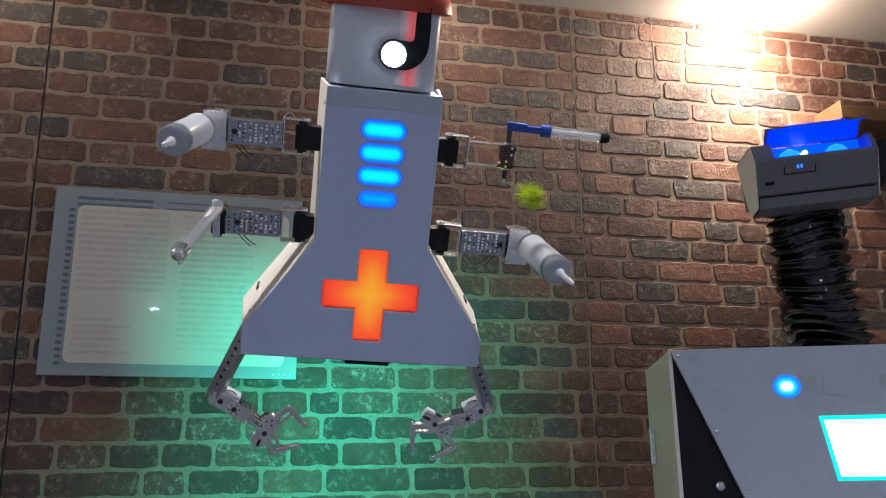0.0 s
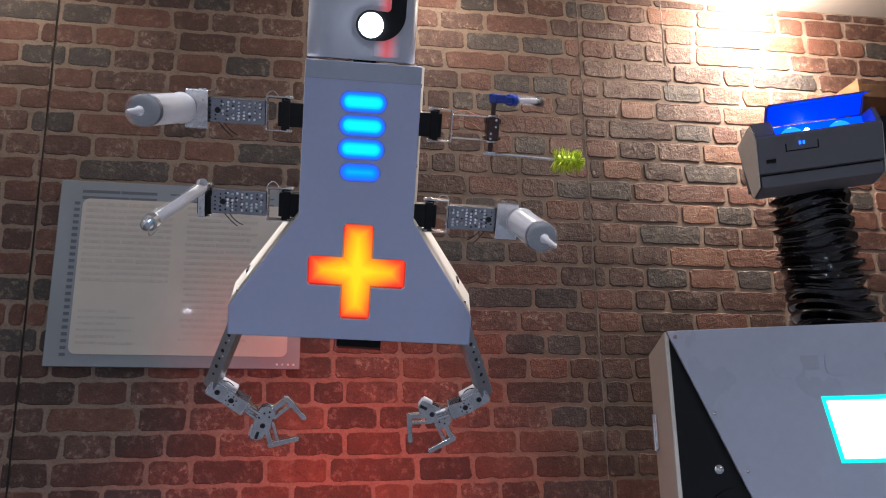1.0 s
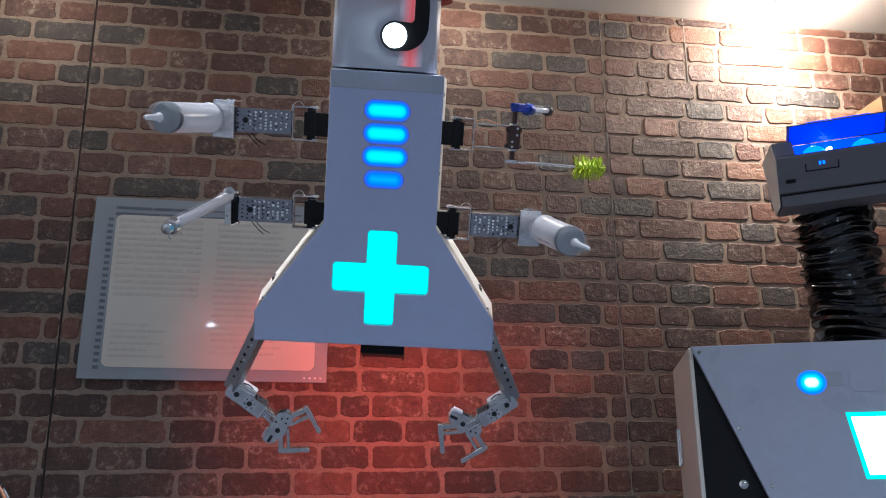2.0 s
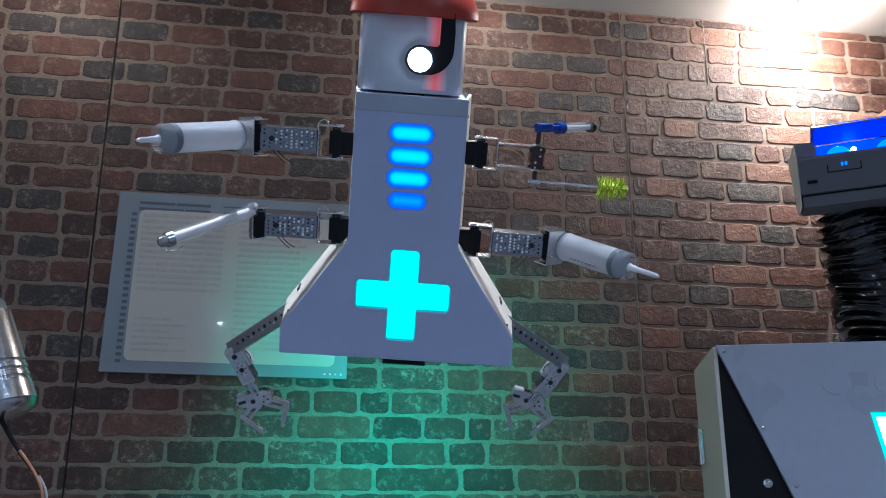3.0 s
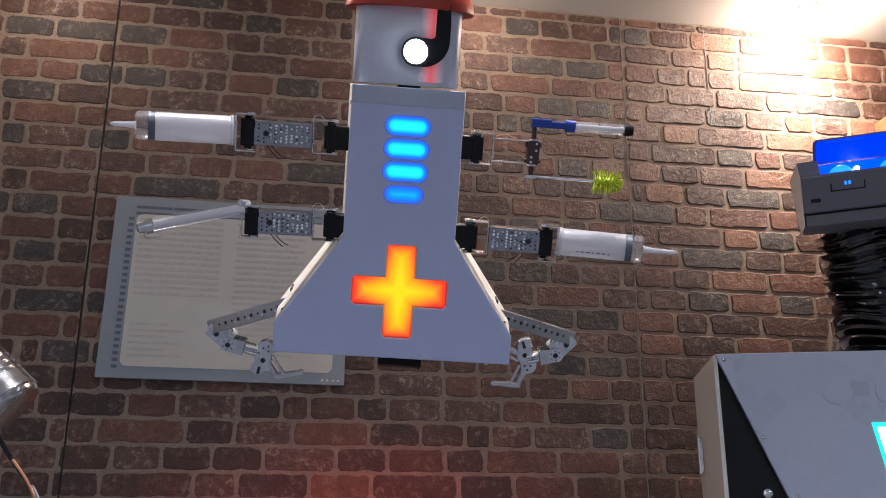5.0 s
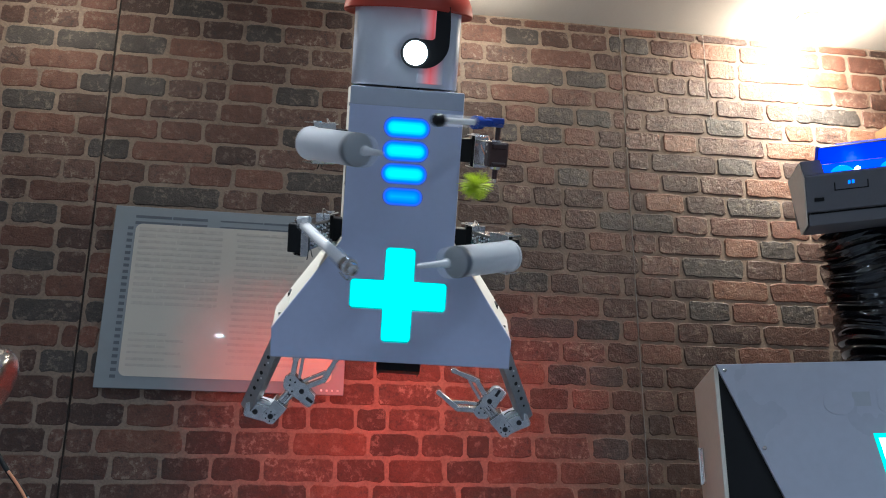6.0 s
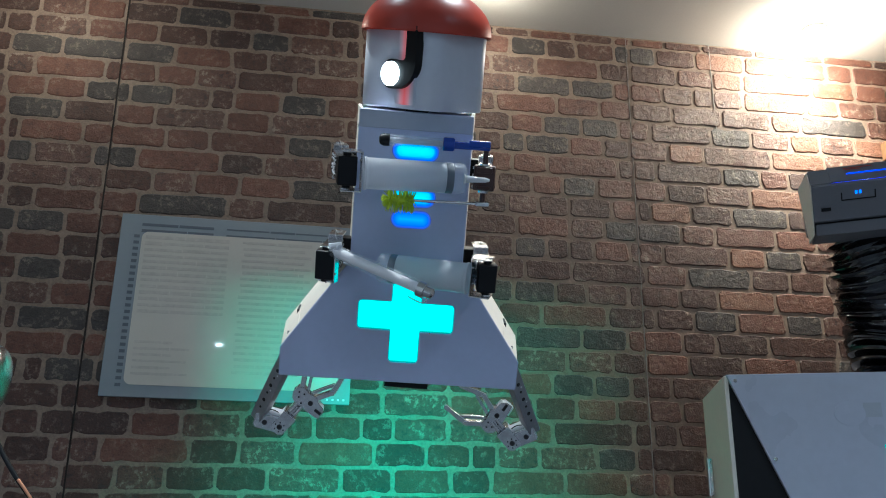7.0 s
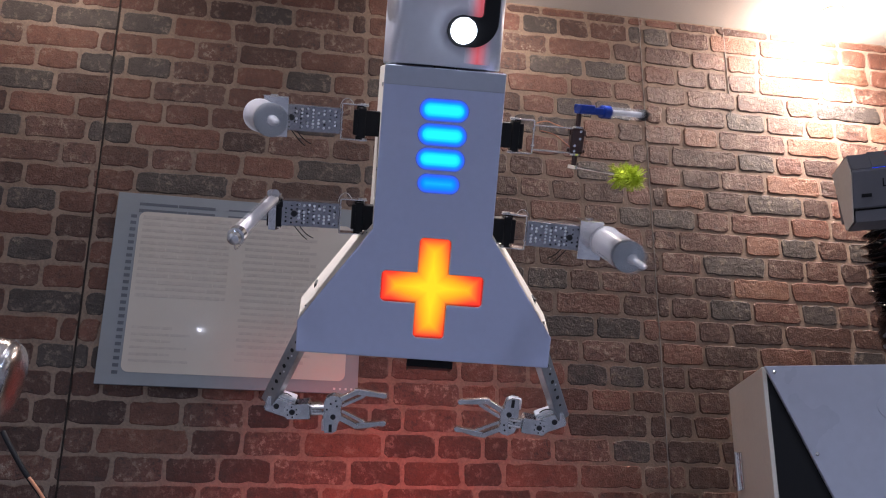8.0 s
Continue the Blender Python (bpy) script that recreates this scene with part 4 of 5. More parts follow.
for x, z, m_, lab in ((0.244, CH - 0.087, M_LEDB, "blue signal light"), (0.352, CH - 0.083, M_LEDR, "red signal light")):
    bm = bmesh.new()
    k = 1.0 if m_ is M_LEDB else 0.5
    prism(bm, [(0.031 * math.copysign(abs(math.cos(radians(a))) ** k, math.cos(radians(a))), 0.026 * math.copysign(abs(math.sin(radians(a))) ** k, math.sin(radians(a)))) for a in range(0, 360, 12)], -0.001, 0.001)
    bmesh.ops.recalc_face_normals(bm, faces=bm.faces)
    for f in bm.faces:
        f.material_index = 0 if f.normal.y < -0.5 else 1
    led = part("signal_light", bm, [m_, M_LIGHTGREY], console, lab + " on a turning flap, grey on the back")
    leds.append((led, x, z))
for x in (0.29, 0.46):
    bm = bmesh.new()
    box(bm, (x, -0.0085, CH - 0.08), (0.036, 0.001, 0.030), 0.0)
    part("dark_window", bm, M_SMUDGE, console)

# hose neck
bm = bmesh.new()
rings, n = [], 40
zs = np.linspace(CH - 0.01, 1.985, 130)
for z in zs:
    f = (z - CH) / (1.985 - CH)
    pleat = 0.007 * math.sin(2 * math.pi * z / 0.030 + 1.3 * math.sin(z * 23)) + 0.003 * math.sin(2 * math.pi * z / 0.0125 + 2)
    row = []
    for i in range(n):
        a = 2 * math.pi * i / n
        r = 0.083 + pleat * (1 + 0.6 * math.sin(3 * a + 9 * z)) + 0.004 * math.sin(5 * a + 60 * z) + 0.016 * (1 - f) ** 3
        row.append(bm.verts.new((0.422 - 0.034 * math.sin(f * 2.2) + r * math.cos(a), 0.19 - 0.02 * f + r * math.sin(a), z + 0.010 * math.sin(2 * a + 5 * f))))
    rings.append(row)
for a, b in zip(rings, rings[1:]):
    for i in range(n):
        bm.faces.new((a[i], a[(i + 1) % n], b[(i + 1) % n], b[i]))
part("hose_neck", bm, M_GLOSSBLACK, console, "glossy black crumpled corrugated hose", smooth=True)

# head of the console robot: origin at the middle of the underside
unit[0] = 0.83
HW = 0.165


def span(bm, prof, x0, x1):
    """A bar along x with the given outline in y and z."""
    va_ = [bm.verts.new((x0, y, z)) for y, z in prof]
    vb_ = [bm.verts.new((x1, y, z)) for y, z in prof]
    bm.faces.new(va_), bm.faces.new(vb_)
    for i in range(len(prof)):
        j = (i + 1) % len(prof)
        bm.faces.new((va_[i], va_[j], vb_[j], vb_[i]))
    bmesh.ops.recalc_face_normals(bm, faces=bm.faces)


NOTCH_A, NOTCH_B = -HW + 0.052, HW - 0.012
bm = bmesh.new()
span(bm, [(-0.150, 0.085), (-0.1465, 0.093), (-0.058, 0.093), (-0.058, 0.150), (0.06, 0.154), (0.055, -0.002), (-0.105, -0.002)], -HW, HW)
chead = rounded_bevel(part("head", bm, M_GREYPRINT, console, "grey printed-plastic head with a visor"), 0.002)
for x0, x1 in ((-HW, NOTCH_A), (NOTCH_B, HW)):
    bm = bmesh.new()
    span(bm, [(-0.1465, 0.0935), (-0.125, 0.141), (-0.0585, 0.150), (-0.0585, 0.0935)], x0, x1)
    part("cheek", bm, M_GREYPRINT, chead)
bm = bmesh.new()
span(bm, [(-0.098, -0.008), (0.025, -0.008), (0.005, -0.036), (-0.086, -0.036)], -HW + 0.004, HW - 0.004)
part("chin", bm, M_GREYPRINT, chead, "grey lower jaw block below a dark gap")
bm = bmesh.new()
span(bm, [(-0.094, -0.0015), (0.030, -0.0015), (0.030, -0.0085), (-0.094, -0.0085)], -HW + 0.010, HW - 0.010)
part("seam", bm, M_BLACK, chead)
for x0, x1 in ((-HW - 0.003, -HW - 0.0005), (HW + 0.0005, HW + 0.003)):
    bm = bmesh.new()
    span(bm, [(-0.142, 0.085), (-0.118, 0.138), (0.058, 0.150), (0.003, -0.034), (-0.088, -0.034)], x0, x1)
    part("side_plate", bm, M_CREAM, chead, "cream head side plate")
bm = bmesh.new()
span(bm, [(-0.075, 0.135), (0.06, 0.140), (0.06, 0.02), (-0.075, 0.02)], HW + 0.004, HW + 0.055)
rounded_bevel(part("ear", bm, M_BLACK, chead, "black box at the head's side"), 0.004)
bm = bmesh.new()
span(bm, [(-0.060, 0.095), (-0.060, 0.148), (-0.0585, 0.148), (-0.0585, 0.095)], NOTCH_A + 0.001, NOTCH_B - 0.001)
span(bm, [(-0.140, 0.0935), (-0.140, 0.095), (-0.061, 0.095), (-0.061, 0.0935)], NOTCH_A + 0.001, NOTCH_B - 0.001)
part("visor_inside", bm, M_BLUEGLOW, chead, "glowing blue visor recess")
for x in (-0.046, 0.086):
    bm = bmesh.new()
    lathe(bm, [(0, 0.034), (0.010, 0.032), (0.018, 0.026), (0.024, 0.014), (0.026, 0.006)], 28, Matrix.Translation((x, -0.061, 0.106)) @ pose(0, 0, 0, 0, 0, -90))
    part("eye", bm, M_LENSBLUE, chead, "lit blue eye lens", smooth=True)
bm = bmesh.new()
rod(bm, (-0.006, -0.062, 0.120), (-0.006, -0.078, 0.120), 0.0085, 0.007, 14)
part("eye_light", bm, M_EYE, chead, "small bright eye light")
bm = bmesh.new()
for x0, x1, za, zb in ((-0.092, -0.004, 0.044, 0.0465), (-0.092, -0.089, 0.0465, 0.064), (-0.007, -0.004, 0.0465, 0.064)):
    ya, yb = -0.150 + 0.517 * (0.085 - za), -0.150 + 0.517 * (0.085 - zb)
    span(bm, [(ya - 0.0015, za), (yb - 0.0015, zb), (yb + 0.002, zb), (ya + 0.002, za)], x0, x1)
part("slot_outline", bm, M_BLACK, chead, "black outline of a card slot")
for x in (-0.053, -0.043):
    bm = bmesh.new()
    span(bm, [(-0.1400, 0.058), (-0.1420, 0.066), (-0.136, 0.066), (-0.134, 0.058)], x - 0.0026, x + 0.0026)
    part("status_light", bm, M_BLUESPOT, chead, "tiny blue status light")
bm = bmesh.new()
span(bm, [(-0.1215, 0.022), (-0.1255, 0.030), (-0.118, 0.030), (-0.115, 0.022)], -HW + 0.02, -HW + 0.045)
part("badge", bm, M_BLACK, chead, "small dark embossed badge")
# lid hinged above the visor
bm = bmesh.new()
span(bm, [(0.0, 0.002), (0.0, -0.001), (-0.064, -0.010), (-0.0872, -0.0588), (-0.0902, -0.0578), (-0.067, -0.007)], NOTCH_A - 0.001, NOTCH_B + 0.001)
lid = part("visor_lid", bm, M_GREYPRINT, console, "grey visor lid, lit blue on the inside")
bm = bmesh.new()
span(bm, [(-0.004, -0.0022), (-0.004, -0.0036), (-0.061, -0.0118), (-0.0625, -0.0104)], NOTCH_A + 0.007, NOTCH_B - 0.007)
span(bm, [(-0.0632, -0.0112), (-0.0618, -0.0119), (-0.083, -0.0545), (-0.0845, -0.0540)], NOTCH_A + 0.007, NOTCH_B - 0.007)
part("lid_glow", bm, M_LIDGLOW, lid, "lid inside made to glow for the visor's blue light")
bm = bmesh.new()
span(bm, [(-0.0823, -0.036), (-0.0809, -0.033), (-0.078, -0.033), (-0.079, -0.036)], -0.07, 0.10)
part("light_strip", bm, M_BLUEGLOW, lid, "thin blue light strip")
bm = bmesh.new()
span(bm, [(-0.0729, -0.0165), (-0.0719, -0.0145), (-0.069, -0.0145), (-0.070, -0.0165)], -0.075, 0.0)
span(bm, [(-0.0752, -0.0213), (-0.0744, -0.0197), (-0.072, -0.0197), (-0.073, -0.0213)], -0.075, -0.03)
part("print_bar", bm, M_RED, lid, "small faded red print")

unit[0] = 1.0
# ---- silver lamp on a stand ----
canlamp = tagged(new("silver_robot_head"), "silver cylindrical robot head with a trailing cable, on a stand", "robot head")
bm = bmesh.new()
lathe(bm, [(-0.080, 0.050), (-0.078, 0.053), (-0.05, 0.055), (0.010, 0.0575), (0.012, 0.0560), (0.016, 0.0560), (0.018, 0.0578), (0.024, 0.0580), (0.026, 0.0565), (0.030, 0.0565), (0.032, 0.0583), (0.038, 0.0585), (0.040, 0.0570), (0.044, 0.0570), (0.046, 0.0590), (0.070, 0.060), (0.077, 0.0605), (0.079, 0.0590), (0.0792, 0.050)], 40, pose(0, 0, 0, 0, 90, 0))
part("can", bm, M_ALU, canlamp, "brushed silver can", smooth=True)
bm = bmesh.new()
lathe(bm, [(0.076, 0.0585), (0.083, 0.0572), (0.090, 0.0525), (0.095, 0.0440), (0.098, 0.0300), (0.0995, 0.0120)], 40, pose(0, 0, 0, 0, 90, 0))
part("end_cap", bm, M_ALU, canlamp, "domed silver end cap", smooth=True)
# vent dots coloured white for the glints at the holes
bm = bmesh.new()
for a0, z0 in ((205, -0.012), (250, -0.012), (205, -0.050), (250, -0.050), (295, -0.030)):
    for i in range(3):
        for k in range(5):
            a = radians(a0 + 5.5 * i)
            d = Vector((math.cos(a), math.sin(a), 0))
            p = d * 0.0585 + Vector((0, 0, z0 - 0.004 * k))
            rod(bm, p - d * 0.004, p + d * 0.0006, 0.0013, None, 6)
part("vent_hole", bm, M_GLINT, canlamp, "small clustered vent holes, light glints put in as white")["kind"] = "stuff"
bm = bmesh.new()
box(bm, (-0.015, 0.0, 0.094), (0.115, 0.06, 0.022), 0.002)
part("cap_plate", bm, M_ALU, canlamp, "flat metal plate")
bm = bmesh.new()
rod(bm, (-0.05, 0.0, -0.02), (-0.19, 0.02, -0.06), 0.014, None, 16)
part("arm", bm, M_ALU, canlamp, smooth=True)
stand = tagged(new("metal_stand"), "thin metal stand on a round base", "stand")
stand.matrix_world = pose(-1.235, 1.92, 0)
bm = bmesh.new()
rod(bm, (0, 0, 0.0), (0, 0, 0.02), 0.14, 0.13, 36)
part("base", bm, M_BLACK, stand, smooth=True)
bm = bmesh.new()
rod(bm, (0, 0, 0.02), (0, 0, 1.46), 0.012, None, 16)
part("pole", bm, M_ALU, stand, smooth=True)

cable = tagged(new("loose_cable"), "black sleeved cable with bare copper-coloured ends", "cable")
cable.matrix_world = pose(-0.985, 1.90, 1.497)
wire("sleeve", [(-0.02, 0, -0.10), (0.0, -0.005, -0.13), (0.03, -0.01, -0.17), (0.062, -0.012, -0.205)], 0.0042, M_BLACK, cable, "black cable sleeve")
wire("core_wire", [(0.028, -0.012, -0.165), (0.060, -0.016, -0.20), (0.078, -0.014, -0.245), (0.070, -0.012, -0.285)], 0.0026, M_COPPER, cable, "bare copper-coloured wire")
wire("core_wire", [(0.034, -0.006, -0.172), (0.070, -0.010, -0.21), (0.082, -0.008, -0.25), (0.074, -0.006, -0.285)], 0.0020, M_SYRINGE, cable, "pale wire")
wire("sleeve", [(0.072, -0.010, -0.28), (0.055, -0.01, -0.32), (-0.02, 0.0, -0.42), (-0.08, 0.02, -0.60)], 0.0045, M_BLACK, cable, "black cable sleeve")

# ---- information panel on the wall ----
panel = tagged(new("information_panel"), "framed glossy sheet with columns of faded print on bricks", "wall panel")
panel.matrix_world = pose(-1.102, WALL - 0.006, 1.612, 0, 0.6, 0)
PW, PH = 0.712, 0.552
bm = bmesh.new()
box(bm, (PW / 2, -0.007, PH / 2), (PW, 0.014, PH), 0.002)
part("frame", bm, M_FRAME, panel, "blue-grey backing board")
pts = []
for cx, cz, a0 in ((PW - 0.058, PH - 0.075, 0), (0.085, PH - 0.075, 90), (0.085, 0.055, 180), (PW - 0.058, 0.055, 270)):
    for a in range(a0, a0 + 91, 15):
        pts.append((cx + 0.02 * math.cos(radians(a)), cz + 0.02 * math.sin(radians(a))))
bm = bmesh.new()
prism(bm, pts, -0.0165, -0.0141)
part("sheet", bm, M_SHEET, panel, "cream glossy printed sheet")
rnd = random.Random(5)
bm = bmesh.new()


def print_row(bm, x0, x1, z, h=0.0075, y=-0.0170):
    x = x0
    while x < x1 - 0.01:
        w = min(rnd.uniform(0.05, 0.16), x1 - x)
        box(bm, (x + w / 2, y, z + rnd.uniform(-0.0006, 0.0006)), (w - 0.003, 0.0006, h * rnd.uniform(0.75, 1.1)))
        x += w


for k in range(13):
    print_row(bm, 0.075, 0.325, PH - 0.072 - k * 0.0190, 0.0100)
for k in range(22):
    print_row(bm, 0.362 + 0.003 * (k % 3), 0.575 - 0.02 * (k % 2), PH - 0.072 - k * 0.0190, 0.0090)
for k in range(6):
    print_row(bm, 0.08, 0.19 + 0.05 * (k % 2), 0.16 - k * 0.0185, 0.007)
part("print", bm, M_INK, panel, "rows of faded illegible print")["kind"] = "stuff"
bm = bmesh.new()
for k in range(2):
    print_row(bm, 0.060, 0.275, PH - 0.032 - k * 0.020, 0.010, -0.0145)
    print_row(bm, 0.31, 0.62, PH - 0.032 - k * 0.020, 0.006, -0.0145)
for k in range(24):
    box(bm, (0.050, -0.0145, PH - 0.07 - k * 0.0195), (0.016, 0.0006, 0.0095))
part("margin_print", bm, M_GREYRUBBER, panel, "dark marks along the margin")["kind"] = "stuff"
bm = bmesh.new()
for k in range(4):
    box(bm, (PW - 0.066 + k * 0.016, -0.0148, 0.013), (0.006, 0.003, 0.006), 0.001)
part("pin_head", bm, M_GLINT, panel, "row of pin heads, their sparkle put in as white")["kind"] = "stuff"

# ---- wooden bracket on the wall ----
bm = bmesh.new()
box(bm, (1.72, WALL - 0.08, 2.558), (0.42, 0.15, 0.05), 0.003)
shelf = tagged(part("wooden_shelf", bm, M_WOOD), "short pale pine shelf fixed to the brick wall", "shelf")
bm = bmesh.new()
box(bm, (1.503, WALL - 0.08, 2.565), (0.014, 0.152, 0.068), 0.002)
part("end_cap", bm, M_WOOD, shelf)


# ---- bricks of the feature wall ----
def brick_mesh(length, height, seed):
    """A worn brick face with an uneven outline and a chamfered edge; origin at its middle."""
    r = random.Random(seed)
    me = bpy.data.meshes.new("brick")
    hx, hz = length / 2, height / 2
    base = []
    nx = max(4, int(length / 0.021))
    c = 0.009
    for k in range(nx):
        base.append((-hx + c + (2 * hx - 2 * c) * k / (nx - 1), -hz, 0))
    base += [(hx, -hz + c, 1), (hx, 0, 1), (hx, hz - c, 1)]
    for k in range(nx):
        base.append((hx - c - (2 * hx - 2 * c) * k / (nx - 1), hz, 0))
    base += [(-hx, hz - c, 1), (-hx, 0, 1), (-hx, -hz + c, 1)]
    ph = r.uniform(0, 6.28)
    ring = []
    for x, z, end in base:
        sway = 0.0008 * math.sin(x * 60 + ph) + 0.0008 * math.sin(x * 190 + 2.3 * ph + z * 40)
        chip = r.uniform(0.002, 0.005) if r.random() < 0.14 else 0.0
        sx, sz = (1 if x > 0 else -1), (1 if z > 0 else -1)
        ring.append((x + r.uniform(-0.0016, 0.0016) - (sx * chip if end else 0), z + r.uniform(-0.0013, 0.0013) + (0 if end else sway - sz * chip)))
    n = len(ring)
    vs = [(x, 0.004, z) for x, z in ring]
    vs += [(x, 0.0012, z) for x, z in ring]
    tilt = r.uniform(-0.0012, 0.0012)
    for x, z in ring:
        k = 1 - r.uniform(0.0018, 0.0040) / max(abs(x), 0.02)
        kz = 1 - r.uniform(0.0018, 0.0038) / hz
        vs.append((x * k, -0.0016 + r.uniform(-0.0005, 0.0005) + tilt * x / hx, z * kz))
    vs.append((0, -0.0022, 0))
    fs = []
    for i in range(n):
        j = (i + 1) % n
        fs += [(i, j, n + j, n + i), (n + i, n + j, 2 * n + j, 2 * n + i), (2 * n + i, 2 * n + j, 3 * n)]
    me.from_pydata(vs, [], fs)
    return me


COURSE = 0.0744
Z_REF = 1.4275
LENGTHS = (0.045, 0.085, 0.105, 0.135, 0.165, 0.195, 0.225)
VARIANTS = {l: [brick_mesh(l, COURSE - 0.0090, 31 * i + 7 * k) for k in range(5)] for i, l in enumerate(LENGTHS)}
TONED = {}


def toned(key, var, tone):
    if (key, var, tone) not in TONED:
        me = VARIANTS[key][var].copy()
        me.materials.clear()
        me.materials.append(M_BRICK[tone])
        TONED[key, var, tone] = me
    return TONED[key, var, tone]


rnd = random.Random(21)
placed = []
laid = collections.defaultdict(list)
GAP = 0.0098


def lay(row, a, b, tone):
    """One brick of a course between the joints at a and b."""
    l = b - a - GAP
    if l < 0.012:
        return
    key = min(LENGTHS, key=lambda q: abs(q - l))
    placed.append(((a + b) / 2, Z_REF + (row + 0.5) * COURSE, l / key, key, rnd.randrange(5), tone))


def course(row, x, bricks):
    """Bricks of one course from x on: tone (red, orange, dark, grey, worn) and length in cm, joint included."""
    if laid[row]:
        x = max(x, laid[row][-1][1])
    start = x
    for b in bricks.split():
        l = float(b[1:]) / 100
        cut = next((c for c in (-1.164, 0.55) if x + 0.02 < c < x + l - 0.02), None)
        if cut:
            lay(row, x, cut + 0.004, b[0])
            lay(row, cut - 0.004, x + l, b[0])
        else:
            lay(row, x, x + l, b[0])
        x += l
    laid[row].append((start, x))


course(-2, -1.325, "d13.5 d13 d25.5 w12 d20.5 r18 d26")
course(-2, -0.04, "d17 r19 d15 d17.5")
course(-1, -1.335, "w15.5 d14.5 w13.5 d14 d14.5 w21 d15 r17.5")
course(-1, -0.08, "d12 r23 r20 w14 d14")
course(0, -1.345, "d13 w13 r24.5 d14 w16.5 r22.5 d15.5 d13.5")
course(0, -0.1, "d8 w13 w18.5 g12.5 d22.5 d11.5")
course(1, -1.355, "d10 d24.5 r14 w17.5 d12.5 r8 r14 d9.5 w16.5")
course(1, 0.095, "r14 d26 d6.5 d8 d12.5")
course(2, -1.365, "d15.5 d12.5 d11.5 d14.5 r15.5")
course(2, 0.18, "d13.5 r13 d10.5 w11 d11.5")
course(3, -1.325, "d6 g14")
course(3, 0.12, "r12 g13.5 g12 d13.5 d18.5")
course(4, -1.385, "r17 r11.5")
course(4, 0.12, "w17 w15 d11 r14.5 d19 r19 d14")
course(5, -1.395, "d3.5 g20 g6.5")
course(5, 0.12, "g22 g15.5 r18.5 d11.5 d18.5 d24.5")
course(6, -1.405, "w12.5 r12")
course(6, 0.07, "d14 r22 d16.5 d13 g15 r17.5 g13 w11.5")
course(7, -1.38, "g12.5 d9")
course(7, 0.12, "g14 d10.5 w14 d17.5 d13.5 o20.5 r21.5 d12.5")
course(8, -1.425, "r16 d11")
course(8, 0.16, "d15.5 d25.5 w14.5 g22.5 d14 d13 d10.5 d14.5")
course(9, -1.405, "g14 r17")
course(9, -0.04, "d16.5 g11 d7.5 d8.5 r12.5 w11.5 d23.5 o13 g13.5 d11.5")
course(10, -1.445, "d8 r18.5 r12 g27 w11.5 d22.5 d5.5")
course(10, -0.045, "d18 r18 w12 g11.5 g15.5 w12 r22 r15")
course(11, -1.455, "w18 w10.5 d14.5 w12.5 r14 r16 g20.5")
course(11, 0.015, "d9 w10.5 d10.5 d15 r9 d4.5 o14.5 d15 g20.5 d10.5")
course(12, -1.465, "g7.5 w18 g13 r25.5 d13.5 w19.5")
course(12, 0.07, "d12 r10.5 g12 r13 r12 d14 w16.5 o20.5 d15.5")
course(13, -1.475, "d3.5 r19 r25 r13.5 r24.5 g14.5")
course(13, 0.125, "r12 r25 d5.5 d8 d24.5 g14 r10.5 d14")
course(14, -1.485, "g16.5 d16 r12 w22 r14 w24.5 d4.5")
course(14, 0.09, "g8 g15.5 r12 d9.5 w14 o13 w25.5 o20.5 w16")
course(15, -1.5, "r12 r12 g13.5 g13.5 w11.5 d7.5 r15 g15 r10.5")
course(15, -0.03, "d15 r11.5 g13.5 g13.5 w11.5 w22.5 g15 w15 o11.5 w13.5 o13")
course(16, -1.51, "w8.5 r21.5 r16 r12.5 w13 d18.5 r21.5")
course(16, -0.035, "w10.5 r21.5 r15.5 r11.5 w15 w18.5 w19 r11.5 g26 w16.5")
course(17, -1.505, "g15.5 g19.5 g15.5 r18 d12 w16 w14")
course(17, -0.025, "w17 g19.5 g15.5 r6 r12 w11.5 w7.5 w11.5 o24.5 o13 w14.5 d13")
course(18, -1.53, "d8 w17 r22 d16 d14 g12.5 w18.5 d5.5")
course(18, -0.035, "w9 w16 r23 d11.5 d17.5 w13.5 o11.5 o27 o17.5 r13")
course(19, -1.435, "w14 r12.5 d16.5 g17.5 d14.5 r18.5 d10")
course(19, -0.03, "r15.5 g13 d11 d14 g5.5 g10 d15 o19 r15 r17.5 r10.5 r16.5")
course(20, -0.105, "d17.5 d12.5 r16 d15 r6.5")


# the rest of the cladding, behind the things and beside the view
for row in range(-6, 21):
    spans, x = [], -1.95
    for a, b in sorted(laid[row]):
        spans.append((x, a))
        x = b
    spans.append((x, 2.55))
    for a, b in spans:
        x = a
        while x < b - 0.02:
            l = rnd.choice((0.11, 0.125, 0.145, 0.165, 0.205, 0.235))
            if b - (x + l) < 0.08:
                l = min(b - x, 0.25)
            lay(row, x, x + l, rnd.choice("rrddgw"))
            x += l

near = set(sorted(range(len(placed)), key=lambda i: abs(placed[i][0] + 0.1) * 0.75 + abs(placed[i][1] - 2.15))[:298])
rest_v, rest_f, rest_m = [], [], []
order = list(TONES)
